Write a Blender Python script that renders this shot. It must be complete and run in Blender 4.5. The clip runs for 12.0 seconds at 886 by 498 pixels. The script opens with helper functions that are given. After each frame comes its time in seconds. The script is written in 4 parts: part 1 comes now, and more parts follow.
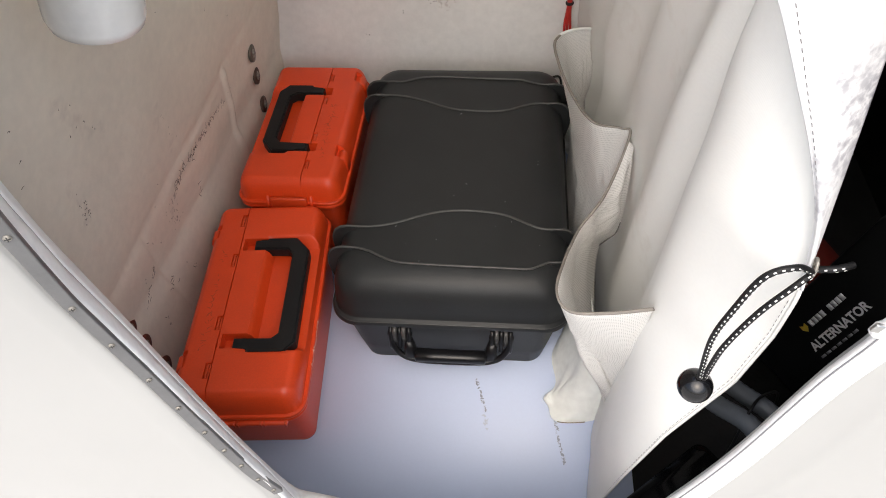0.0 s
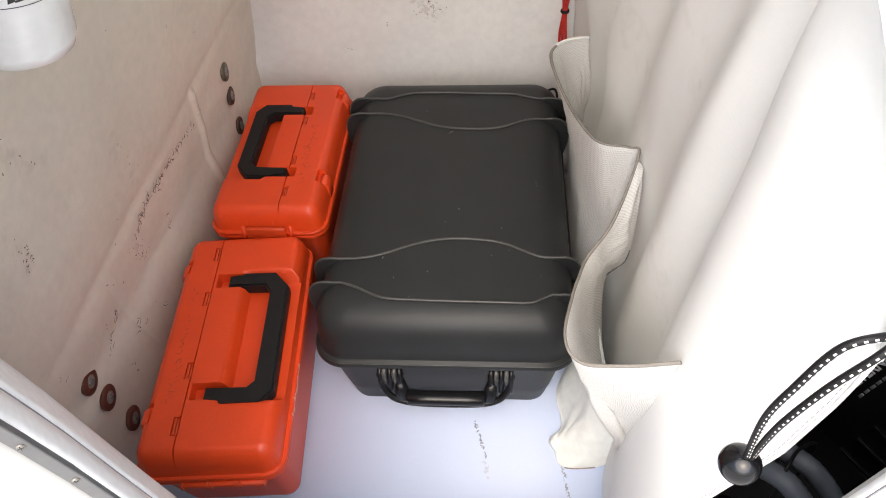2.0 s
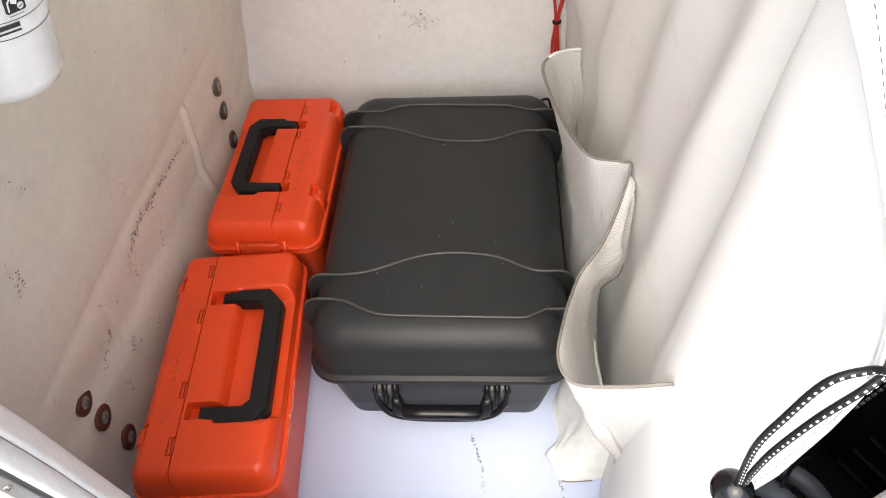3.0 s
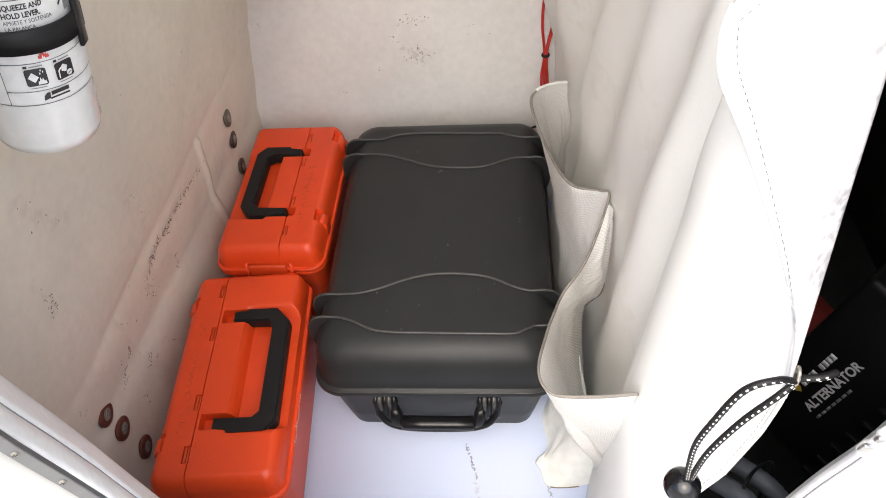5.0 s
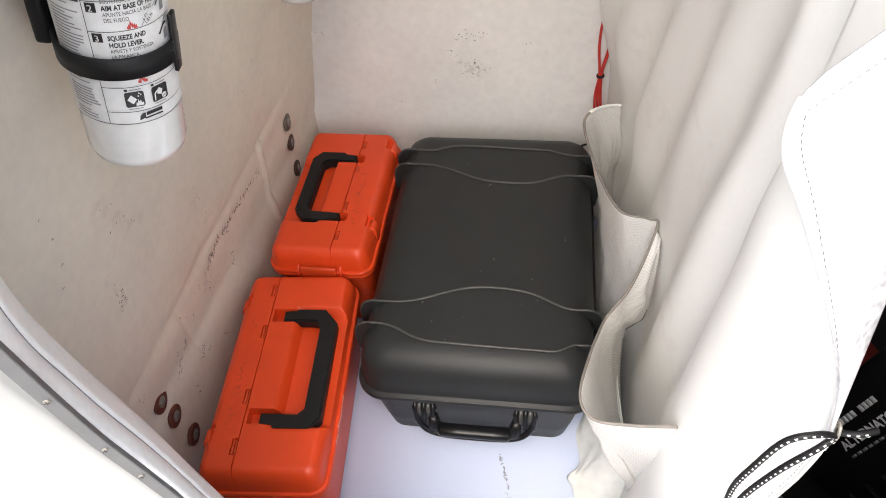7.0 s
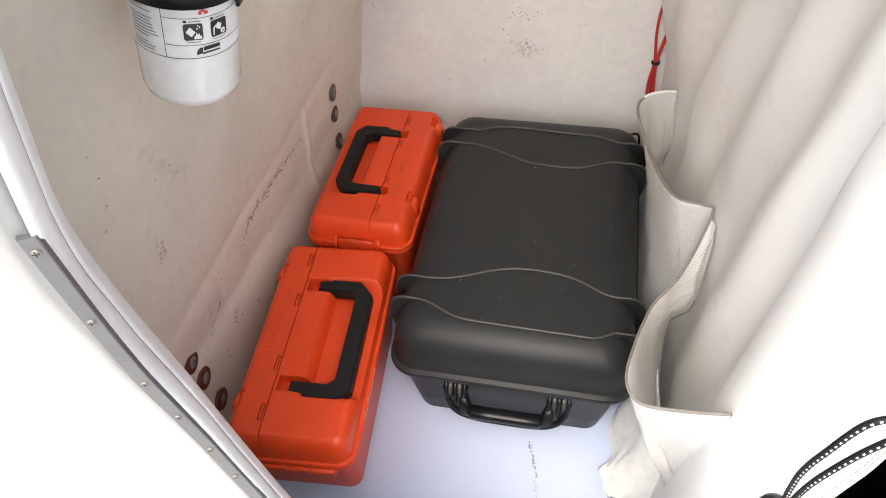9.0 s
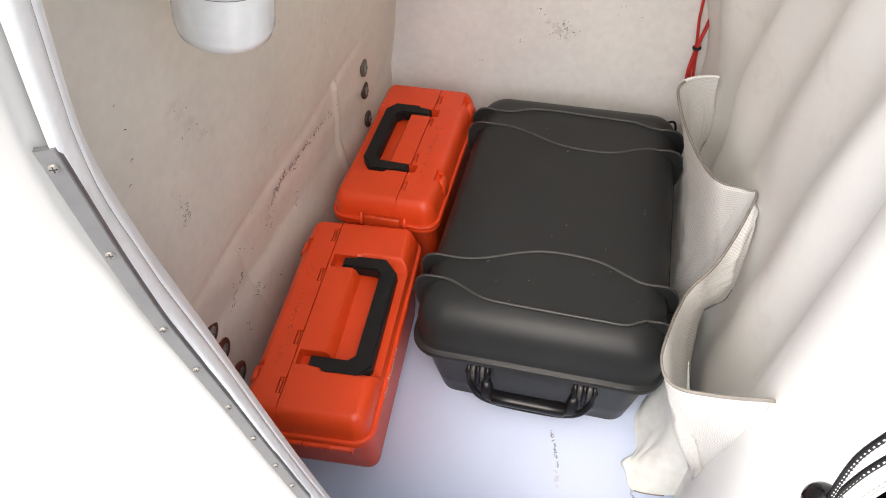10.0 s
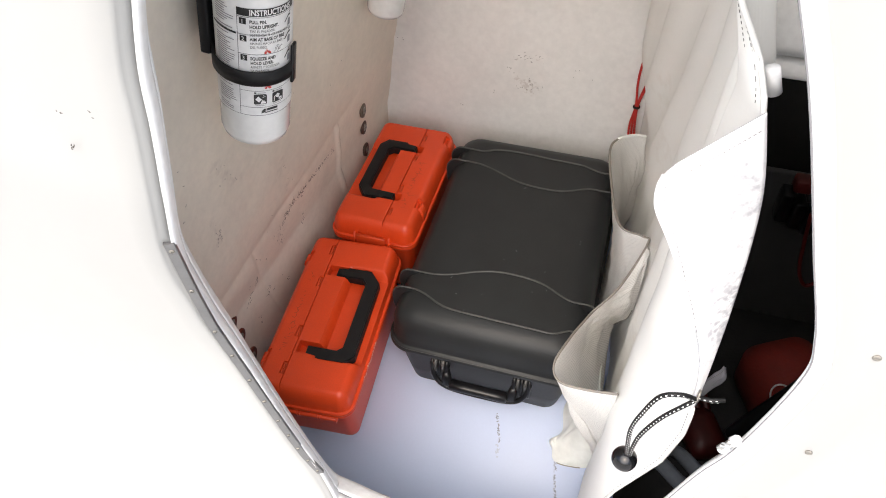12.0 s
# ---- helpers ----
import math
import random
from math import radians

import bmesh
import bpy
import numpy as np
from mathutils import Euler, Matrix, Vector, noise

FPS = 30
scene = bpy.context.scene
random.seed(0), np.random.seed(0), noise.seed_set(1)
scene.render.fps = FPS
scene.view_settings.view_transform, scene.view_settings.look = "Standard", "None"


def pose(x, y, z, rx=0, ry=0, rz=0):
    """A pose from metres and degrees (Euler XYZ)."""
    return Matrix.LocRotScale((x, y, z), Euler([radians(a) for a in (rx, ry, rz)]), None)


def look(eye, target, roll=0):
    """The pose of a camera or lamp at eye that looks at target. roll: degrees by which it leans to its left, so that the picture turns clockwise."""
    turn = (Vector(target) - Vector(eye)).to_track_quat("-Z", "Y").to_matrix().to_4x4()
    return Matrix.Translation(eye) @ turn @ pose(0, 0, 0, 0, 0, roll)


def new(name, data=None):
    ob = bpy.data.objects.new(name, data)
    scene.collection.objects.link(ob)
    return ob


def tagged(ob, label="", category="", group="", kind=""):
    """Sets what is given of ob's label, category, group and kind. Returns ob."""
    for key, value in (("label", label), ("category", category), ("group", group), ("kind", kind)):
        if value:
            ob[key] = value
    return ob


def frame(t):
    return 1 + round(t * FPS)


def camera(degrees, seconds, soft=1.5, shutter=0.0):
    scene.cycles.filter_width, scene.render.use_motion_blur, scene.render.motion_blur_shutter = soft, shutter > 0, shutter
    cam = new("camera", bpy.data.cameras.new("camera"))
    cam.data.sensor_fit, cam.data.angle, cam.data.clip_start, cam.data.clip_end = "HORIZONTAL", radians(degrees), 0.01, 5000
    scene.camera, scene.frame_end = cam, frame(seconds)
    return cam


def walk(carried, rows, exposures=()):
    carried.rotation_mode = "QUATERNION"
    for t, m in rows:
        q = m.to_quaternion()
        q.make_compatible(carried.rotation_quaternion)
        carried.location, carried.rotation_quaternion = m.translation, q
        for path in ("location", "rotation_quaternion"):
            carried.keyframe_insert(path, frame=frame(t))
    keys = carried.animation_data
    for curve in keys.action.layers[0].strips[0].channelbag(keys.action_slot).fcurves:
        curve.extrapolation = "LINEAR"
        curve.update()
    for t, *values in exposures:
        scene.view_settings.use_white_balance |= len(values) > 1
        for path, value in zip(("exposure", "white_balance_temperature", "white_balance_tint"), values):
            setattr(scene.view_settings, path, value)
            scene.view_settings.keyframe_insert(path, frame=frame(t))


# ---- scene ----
cam = camera(64.0, 12.0, 1.0)
PATH = [
    (0, (0.0966, -0.7632, 1.2707), (-0.0556, 0.3960, -0.0979), -3.87),
    (0.5, (0.0952, -0.7286, 1.1916), (-0.0544, 0.4550, -0.1563), -3.87),
    (1, (0.0932, -0.6780, 1.1968), (-0.0506, 0.4984, -0.1580), -4.20),
    (1.5, (0.0833, -0.6551, 1.2118), (-0.0465, 0.5136, -0.1511), -3.98),
    (2, (0.0896, -0.6583, 1.2068), (-0.0474, 0.5217, -0.1456), -4.55),
    (2.5, (0.0906, -0.6412, 1.2149), (-0.0417, 0.5369, -0.1396), -4.73),
    (3, (0.0980, -0.6404, 1.2196), (-0.0362, 0.5435, -0.1296), -5.18),
    (5, (0.1196, -0.6907, 1.2972), (-0.0221, 0.5191, -0.0280), -5.58),
    (5.5, (0.1213, -0.6975, 1.3090), (-0.0429, 0.5167, -0.0096), -5.92),
    (6, (0.1193, -0.6946, 1.3391), (-0.0691, 0.5119, 0.0166), -5.60),
    (6.5, (0.1205, -0.6941, 1.3380), (-0.0934, 0.5164, 0.0231), -5.51),
    (7, (0.0989, -0.6937, 1.3476), (-0.1304, 0.5024, 0.0221), -5.15),
    (7.5, (0.0905, -0.7058, 1.3292), (-0.1611, 0.4971, 0.0140), -4.93),
    (9.5, (0.0627, -0.7076, 1.2777), (-0.2525, 0.4661, -0.0501), -3.49),
    (10, (0.0554, -0.7130, 1.2524), (-0.2879, 0.4528, -0.0754), -3.35),
    (10.5, (0.0419, -0.6996, 1.2522), (-0.3018, 0.4565, -0.0839), -2.81),
    (11, (0.0429, -0.7121, 1.2568), (-0.3103, 0.4493, -0.0723), -2.48),
    (11.5, (0.0965, -0.7660, 1.3978), (-0.2591, 0.3778, 0.0542), -2.22),
    (12, (0.1881, -0.8680, 1.5498), (-0.1708, 0.2728, 0.2045), -1.55),
]
walk(cam, [(t, look(eye, target, roll)) for t, eye, target, roll in PATH],
     [(0, 1.02), (0.5, 1.14), (1.0, 1.31), (1.5, 1.41), (2.0, 1.46), (2.5, 1.53), (3.0, 1.59), (5.0, 1.48), (6.0, 1.42), (7.5, 1.46), (11.0, 1.49), (12.0, 1.29)])

# world, sun and exposure
world = bpy.data.worlds.new("sky")
scene.world = world
world.use_nodes = True
wn = world.node_tree
sky = wn.nodes.new("ShaderNodeTexSky")
sky.sky_type, sky.sun_disc = "NISHITA", False
sky.sun_elevation, sky.sun_rotation = radians(54), radians(182)
sky.air_density, sky.dust_density = 1.0, 4.0
wn.links.new(sky.outputs[0], wn.nodes["Background"].inputs[0])
wn.nodes["Background"].inputs[1].default_value = 0.12
sun = new("sun", bpy.data.lights.new("sun", "SUN"))
sun.data.energy, sun.data.angle, sun.data.color = 1.6, radians(80), (1.0, 0.955, 0.895)
sun.matrix_world = look((-0.10, -2.5, 3.5), (0, 0, 0))


# ---- materials ----
def material(name, color, rough=0.5, metal=0.0, var=0.12, scale=8.0, bump=0.1, bump_scale=120.0, spec=0.5, clear=0.0, tint=None, grain=0.05):
    """A painted or moulded surface: colour mottled at two scales, fine relief, uneven gloss."""
    m = bpy.data.materials.new(name)
    m.use_nodes = True
    t = m.node_tree
    b = t.nodes["Principled BSDF"]
    co = t.nodes.new("ShaderNodeTexCoord")
    big, fine = t.nodes.new("ShaderNodeTexNoise"), t.nodes.new("ShaderNodeTexNoise")
    big.inputs["Scale"].default_value, big.inputs["Detail"].default_value = scale, 6
    fine.inputs["Scale"].default_value, fine.inputs["Detail"].default_value = bump_scale, 3
    for n in (big, fine):
        t.links.new(co.outputs["Object"], n.inputs["Vector"])
    ramp = t.nodes.new("ShaderNodeMapRange")
    ramp.inputs["From Min"].default_value, ramp.inputs["From Max"].default_value = 0.3, 0.7
    t.links.new(big.outputs["Fac"], ramp.inputs["Value"])
    mix = t.nodes.new("ShaderNodeMix")
    mix.data_type = "RGBA"
    dark = tint or tuple(c * (1 - var) for c in color)
    mix.inputs["A"].default_value, mix.inputs["B"].default_value = (*dark, 1), (*color, 1)
    t.links.new(ramp.outputs[0], mix.inputs["Factor"])
    gr = t.nodes.new("ShaderNodeMapRange")
    gr.inputs["From Min"].default_value, gr.inputs["From Max"].default_value = 0.3, 0.7
    gr.inputs["To Min"].default_value, gr.inputs["To Max"].default_value = 1 - grain, 1 + grain
    mul = t.nodes.new("ShaderNodeVectorMath")
    mul.operation = "SCALE"
    t.links.new(fine.outputs["Fac"], gr.inputs["Value"])
    t.links.new(mix.outputs["Result"], mul.inputs[0])
    t.links.new(gr.outputs[0], mul.inputs["Scale"])
    t.links.new(mul.outputs[0], b.inputs["Base Color"])
    rr = t.nodes.new("ShaderNodeMapRange")
    rr.inputs["To Min"].default_value, rr.inputs["To Max"].default_value = max(rough - 0.08, 0.02), min(rough + 0.08, 1)
    t.links.new(fine.outputs["Fac"], rr.inputs["Value"])
    t.links.new(rr.outputs[0], b.inputs["Roughness"])
    bp = t.nodes.new("ShaderNodeBump")
    bp.inputs["Strength"].default_value, bp.inputs["Distance"].default_value = bump, 0.002
    t.links.new(fine.outputs["Fac"], bp.inputs["Height"])
    t.links.new(bp.outputs[0], b.inputs["Normal"])
    b.inputs["Metallic"].default_value, b.inputs["Specular IOR Level"].default_value = metal, spec
    b.inputs["Coat Weight"].default_value = clear
    return m


def stain(m, a, b, width, color, strength=0.8, scale=90.0, cut=0.5, gain=9.0):
    """Adds a broken scuff along the line a-b to a material, in the object's own metres."""
    t = m.node_tree
    bsdf = t.nodes["Principled BSDF"]
    old = bsdf.inputs["Base Color"].links[0].from_socket
    co = t.nodes.new("ShaderNodeTexCoord")
    a, b = Vector(a), Vector(b)
    d = b - a

    def vm(op, p, q):
        n = t.nodes.new("ShaderNodeVectorMath")
        n.operation = op
        for i, s in enumerate((p, q)):
            if s is None:
                continue
            if hasattr(s, "links"):
                t.links.new(s, n.inputs[i])
            else:
                n.inputs[i].default_value = s
        return n

    def sm(op, p, q, clamp=False):
        n = t.nodes.new("ShaderNodeMath")
        n.operation, n.use_clamp = op, clamp
        for i, s in enumerate((p, q)):
            if hasattr(s, "links"):
                t.links.new(s, n.inputs[i])
            else:
                n.inputs[i].default_value = s
        return n.outputs[0]

    wob = t.nodes.new("ShaderNodeTexNoise")
    wob.inputs["Scale"].default_value = 25
    t.links.new(co.outputs["Object"], wob.inputs["Vector"])
    off = vm("SCALE", vm("SUBTRACT", wob.outputs["Color"], (0.5, 0.5, 0.5)).outputs[0], None)
    off.inputs["Scale"].default_value = width * 3
    p = vm("ADD", co.outputs["Object"], off.outputs[0]).outputs[0]
    rel = vm("SUBTRACT", p, tuple(a)).outputs[0]
    along = sm("DIVIDE", vm("DOT_PRODUCT", rel, tuple(d)).outputs["Value"], d.length_squared, True)
    foot = vm("SCALE", tuple(d), None)
    t.links.new(along, foot.inputs["Scale"])
    dist = vm("LENGTH", vm("SUBTRACT", rel, foot.outputs[0]).outputs[0], None).outputs["Value"]
    near = sm("SUBTRACT", 1.0, sm("DIVIDE", dist, width), True)
    grit = t.nodes.new("ShaderNodeTexNoise")
    grit.inputs["Scale"].default_value, grit.inputs["Detail"].default_value = scale, 5
    t.links.new(co.outputs["Object"], grit.inputs["Vector"])
    mask = sm("MULTIPLY", sm("MULTIPLY", sm("SUBTRACT", sm("ADD", grit.outputs["Fac"], sm("MULTIPLY", near, 0.25)), cut + 0.12), gain, True), sm("MULTIPLY", near, 3.0, True))
    fac = sm("MULTIPLY", mask, strength)
    mix = t.nodes.new("ShaderNodeMix")
    mix.data_type = "RGBA"
    t.links.new(fac, mix.inputs["Factor"])
    t.links.new(old, mix.inputs["A"])
    mix.inputs["B"].default_value = (*color, 1)
    t.links.new(mix.outputs["Result"], bsdf.inputs["Base Color"])


def weave(name, color, scale, rough=0.8, holes=False, coords="Object", axes="YZ"):
    """Cloth or netting with a fine over-and-under relief."""
    m = material(name, color, rough, 0, 0.06, 5, 0.03, 200, grain=0.008)
    t = m.node_tree
    b = t.nodes["Principled BSDF"]
    co = t.nodes.new("ShaderNodeTexCoord")
    h = []
    for k in (0, 1):
        w = t.nodes.new("ShaderNodeTexWave")
        w.wave_type, w.bands_direction = "BANDS", axes[k]
        w.inputs["Scale"].default_value = scale
        t.links.new(co.outputs[coords], w.inputs["Vector"])
        h.append(w.outputs["Fac"])
    mul = t.nodes.new("ShaderNodeMath")
    mul.operation = "MULTIPLY" if holes else "ADD"
    for i in (0, 1):
        t.links.new(h[i], mul.inputs[i])
    bp = t.nodes.new("ShaderNodeBump")
    bp.inputs["Strength"].default_value, bp.inputs["Distance"].default_value = (0.4 if holes else 0.08), 0.001
    t.links.new(mul.outputs[0], bp.inputs["Height"])
    t.links.new(bp.outputs[0], b.inputs["Normal"])
    if holes:
        old = b.inputs["Base Color"].links[0].from_socket
        mx = t.nodes.new("ShaderNodeMix")
        mx.data_type = "RGBA"
        mr = t.nodes.new("ShaderNodeMapRange")
        mr.inputs["From Min"].default_value, mr.inputs["From Max"].default_value = 0.45, 0.70
        t.links.new(mul.outputs[0], mr.inputs["Value"])
        t.links.new(mr.outputs[0], mx.inputs["Factor"])
        t.links.new(old, mx.inputs["A"])
        mx.inputs["B"].default_value = (*[c * 0.66 for c in color], 1)
        t.links.new(mx.outputs["Result"], b.inputs["Base Color"])
        # light shows through the open threads
        thin, both = t.nodes.new("ShaderNodeBsdfTranslucent"), t.nodes.new("ShaderNodeMixShader")
        both.inputs[0].default_value = 0.28
        t.links.new(mx.outputs["Result"], thin.inputs["Color"])
        t.links.new(b.outputs[0], both.inputs[1])
        t.links.new(thin.outputs[0], both.inputs[2])
        t.links.new(both.outputs[0], t.nodes["Material Output"].inputs["Surface"])
    return m


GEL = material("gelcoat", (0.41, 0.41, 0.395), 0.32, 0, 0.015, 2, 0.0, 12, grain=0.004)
WALL_L = material("painted_hull", (0.81, 0.742, 0.632), 0.55, 0, 0.10, 5, 0.3, 60, grain=0.035)
WALL_B = material("painted_bulkhead", (0.82, 0.805, 0.78), 0.5, 0, 0.09, 6, 0.35, 60, grain=0.035)
HDPE = material("white_plastic_sheet", (0.565, 0.655, 0.86), 0.42, 0, 0.05, 4, 0.04, 150, grain=0.008)
CASE = material("grey_resin", (0.0238, 0.0252, 0.0256), 0.42, 0, 0.16, 14, 0.12, 420, 0.25)
# paler copy of the resin: wear plus painted highlights on ridges, lip, knuckles
CASE_RIDGE = material("worn_highlit_resin", (0.065, 0.064, 0.060), 0.42, 0, 0.3, 30, 0.1, 300)
BLACK = material("black_plastic", (0.007, 0.007, 0.008), 0.32, 0, 0.2, 20, 0.08, 250, 0.4)
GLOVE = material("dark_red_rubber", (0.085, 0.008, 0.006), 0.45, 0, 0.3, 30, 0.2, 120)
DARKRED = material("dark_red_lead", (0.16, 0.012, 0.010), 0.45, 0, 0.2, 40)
GLOSSY = material("glossy_black_plastic", (0.006, 0.006, 0.007), 0.16, 0, 0.2, 20, 0.04, 200, 0.5)
RUBBER = material("matt_black_plastic", (0.009, 0.009, 0.0095), 0.5, 0, 0.2, 20, 0.15, 300, 0.3)
ORANGE = material("orange_plastic", (0.70, 0.058, 0.009), 0.4, 0, 0.10, 12, 0.12, 350)
ORANGE_D = material("orange_latch_plastic", (0.60, 0.056, 0.010), 0.42, 0, 0.12, 12, 0.1, 350)
VINYL = weave("ivory_vinyl_cloth", (0.885, 0.882, 0.845), 260, 0.55)
LAPEL = material("soiled_white_vinyl", (0.83, 0.83, 0.83), 0.6, 0, 0.1, 9, 0.3, 60, tint=(0.70, 0.70, 0.71))
NET = weave("ivory_netting", (0.94, 0.93, 0.90), 86, 0.85, True, "UV", "XY")
TAPE = material("grey_binding", (0.27, 0.245, 0.215), 0.8, 0, 0.25, 40, 0.3, 300)
THREAD = material("grey_thread", (0.19, 0.18, 0.18), 0.9)
METAL = material("brushed_aluminium", (0.17, 0.17, 0.17), 0.45, 0.25, 0.15, 30, 0.1, 200)
STEEL = material("stainless", (0.62, 0.62, 0.60), 0.3, 1.0, 0.2, 60, 0.1, 300)
NUT = material("dull_stainless", (0.34, 0.32, 0.28), 0.42, 0.35, 0.45, 220, 0.4, 300)
TRIM = material("white_rubber_trim", (0.88, 0.88, 0.87), 0.45, 0, 0.04, 10, 0.01, 100)
SEALANT = material("brown_sealant", (0.15, 0.040, 0.024), 0.6, 0, 0.4, 60, 0.4, 150)
BRASSY = material("tarnished_washer", (0.17, 0.14, 0.105), 0.5, 0.3, 0.5, 90, 0.4, 200)
RUSTY = material("rust_brown_sealant", (0.085, 0.045, 0.032), 0.6, 0, 0.5, 90, 0.4, 200)
CAN = material("white_enamel", (0.80, 0.80, 0.78), 0.18, 0, 0.03, 6, 0.01, 60, 0.5, 0.5)
PAPER = material("white_label", (0.76, 0.76, 0.75), 0.35, 0, 0.04, 12, 0.02, 80)
INK = material("black_ink", (0.02, 0.02, 0.02), 0.4)
GREYINK = material("grey_ink", (0.25, 0.25, 0.26), 0.5)
REDINK = material("red_ink", (0.65, 0.07, 0.06), 0.45)
RED = material("red_wire_sleeve", (0.55, 0.035, 0.028), 0.4, 0, 0.2, 50, 0.1, 200)
WHITE = material("white_thread", (0.78, 0.78, 0.76), 0.7)
YELLOW = material("yellow_ink", (0.65, 0.45, 0.05), 0.5)
LIGHTINK = material("light_grey_ink", (0.80, 0.80, 0.80), 0.5)
HOSE = material("grey_hose", (0.13, 0.145, 0.165), 0.45, 0, 0.2, 20)
CHARGER = material("charger_shell", (0.006, 0.006, 0.006), 0.4, 0, 0.2, 20, 0.05, 250, 0.2)
RAG = material("white_cloth", (0.87, 0.90, 0.865), 0.7, 0, 0.05, 12, 0.12, 60)
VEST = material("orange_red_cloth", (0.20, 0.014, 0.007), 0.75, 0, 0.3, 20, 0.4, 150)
# near-black colour that stands in for the battery compartment's shade
SHADE_DARK = material("compartment_shade", (0.022, 0.021, 0.022), 0.9, 0, 0.3, 20, 0.5, 120)
DECK = material("bounce_deck", (0.52, 0.52, 0.51), 0.8, 0, 0.15, 4, 0.4, 150)
CHIP = material("bare_laminate", (0.07, 0.055, 0.045), 0.8, 0, 0.4, 90)
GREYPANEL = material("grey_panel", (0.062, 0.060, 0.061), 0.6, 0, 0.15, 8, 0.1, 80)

def wall_x(y, z):
    """Where the hull side stands: upright below the moulded step, leaning inboard above it."""
    low = -0.548 + 0.080 * y
    return low + max(z - 0.25, 0) * 0.2 - 0.004 * max(0.0, min(1.0, (z - 0.335) / 0.05))


for y0, z0, y1, z1, w in ((-0.10, 0.73, -0.05, 0.65, 0.030), (0.12, 0.55, 0.13, 0.52, 0.022), (-0.12, 0.61, -0.115, 0.55, 0.016), (0.115, 0.345, 0.10, 0.31, 0.022), (0.16, 0.46, 0.15, 0.44, 0.012)):
    stain(WALL_L, (wall_x(y0, z0), y0, z0), (wall_x(y1, z1), y1, z1), w, (0.40, 0.34, 0.30), 0.35, 70, 0.46, 2.5)
for x0, z0, x1, z1, w in ((-0.10, 0.475, -0.04, 0.47, 0.02), (-0.08, 0.40, -0.05, 0.38, 0.03)):
    stain(WALL_B, (x0, 0.767, z0), (x1, 0.767, z1), w, (0.42, 0.36, 0.32), 0.4, 130)
for y0, z0, y1, z1, w in ((0.30, 0.62, 0.20, 0.50, 0.05), (-0.05, 0.55, -0.12, 0.45, 0.04), (0.5, 0.7, 0.42, 0.62, 0.05), (0.05, 0.8, 0.0, 0.7, 0.04)):
    stain(VINYL, (0.28, y0, z0), (0.28, y1, z1), w, (0.62, 0.57, 0.50), 0.35, 40, 0.44, 2.5)
stain(HDPE, (0.052, -0.03, 0), (0.072, -0.10, 0), 0.005, (0.12, 0.12, 0.15), 0.8, 200)
stain(HDPE, (0.07, -0.10, 0), (0.075, -0.14, 0), 0.008, (0.35, 0.37, 0.42), 0.5, 150)
stain(HDPE, (0.205, -0.10, 0), (0.225, -0.20, 0), 0.005, (0.15, 0.15, 0.18), 0.7, 200)
for p in ((0.34, -0.36, 0.95), (0.345, -0.37, 0.90), (0.30, -0.38, 1.06)):
    stain(LAPEL, p, (p[0] + 0.01, p[1], p[2] + 0.05), 0.05, (0.34, 0.34, 0.37), 0.7, 150, 0.40, 3.5)
stain(ORANGE, (0.117, -0.04, 0.178), (0.117, -0.135, 0.178), 0.007, (0.85, 0.45, 0.33), 0.9, 250, 0.42)


# ---- mesh helpers ----
def part(name, bm, mat, parent=None, label="", smooth=True):
    """Links a bmesh as one mesh object under a thing or a part."""
    bmesh.ops.recalc_face_normals(bm, faces=bm.faces)
    me = bpy.data.meshes.new(name)
    bm.to_mesh(me)
    bm.free()
    for m in mat if isinstance(mat, (list, tuple)) else (mat,):
        me.materials.append(m)
    for p in me.polygons:
        p.use_smooth = smooth
    ob = new(name, me)
    if parent:
        ob.parent = parent
    if label:
        ob["label"] = label
    return ob


def thing(name, label, category, m=None, group="", kind=""):
    ob = new(name)
    ob.empty_display_size = 0.05
    if m is not None:
        ob.matrix_world = m
    return tagged(ob, label, category, group, kind)


def ring(z, hx, hy, r, seg=6, cx=0, cy=0):
    """A rounded rectangle at height z."""
    out = []
    r = min(r, hx, hy)
    for k, (sx, sy) in enumerate(((1, 1), (-1, 1), (-1, -1), (1, -1))):
        for i in range(seg + 1):
            a = math.pi / 2 * (k + i / seg)
            out.append((cx + sx * (hx - r) + r * math.cos(a), cy + sy * (hy - r) + r * math.sin(a), z))
    return out


def skin(bm, rings, cap0=True, cap1=True, closed=True):
    rows = [[bm.verts.new(p) for p in r] for r in rings]
    n = len(rows[0])
    for a, b in zip(rows, rows[1:]):
        for i in range(n if closed else n - 1):
            bm.faces.new((a[i], a[(i + 1) % n], b[(i + 1) % n], b[i]))
    if cap0:
        bm.faces.new(rows[0][::-1])
    if cap1:
        bm.faces.new(rows[-1])
    return bm


def loft(sections, seg=6):
    return skin(bmesh.new(), [ring(*s[:4], seg, *(s[4:6])) for s in sections])


def block(x0, y0, z0, x1, y1, z1, r=0.004, seg=2, bm=None):
    """A box with rounded edges."""
    b = bmesh.new()
    bmesh.ops.create_cube(b, size=1)
    for v in b.verts:
        v.co = Vector(((x0 + x1) / 2 + v.co.x * (x1 - x0), (y0 + y1) / 2 + v.co.y * (y1 - y0), (z0 + z1) / 2 + v.co.z * (z1 - z0)))
    if r > 0:
        bmesh.ops.bevel(b, geom=b.edges[:], offset=r, segments=seg, affect="EDGES", profile=0.5)
    if bm is None:
        return b
    return merge(bm, b)


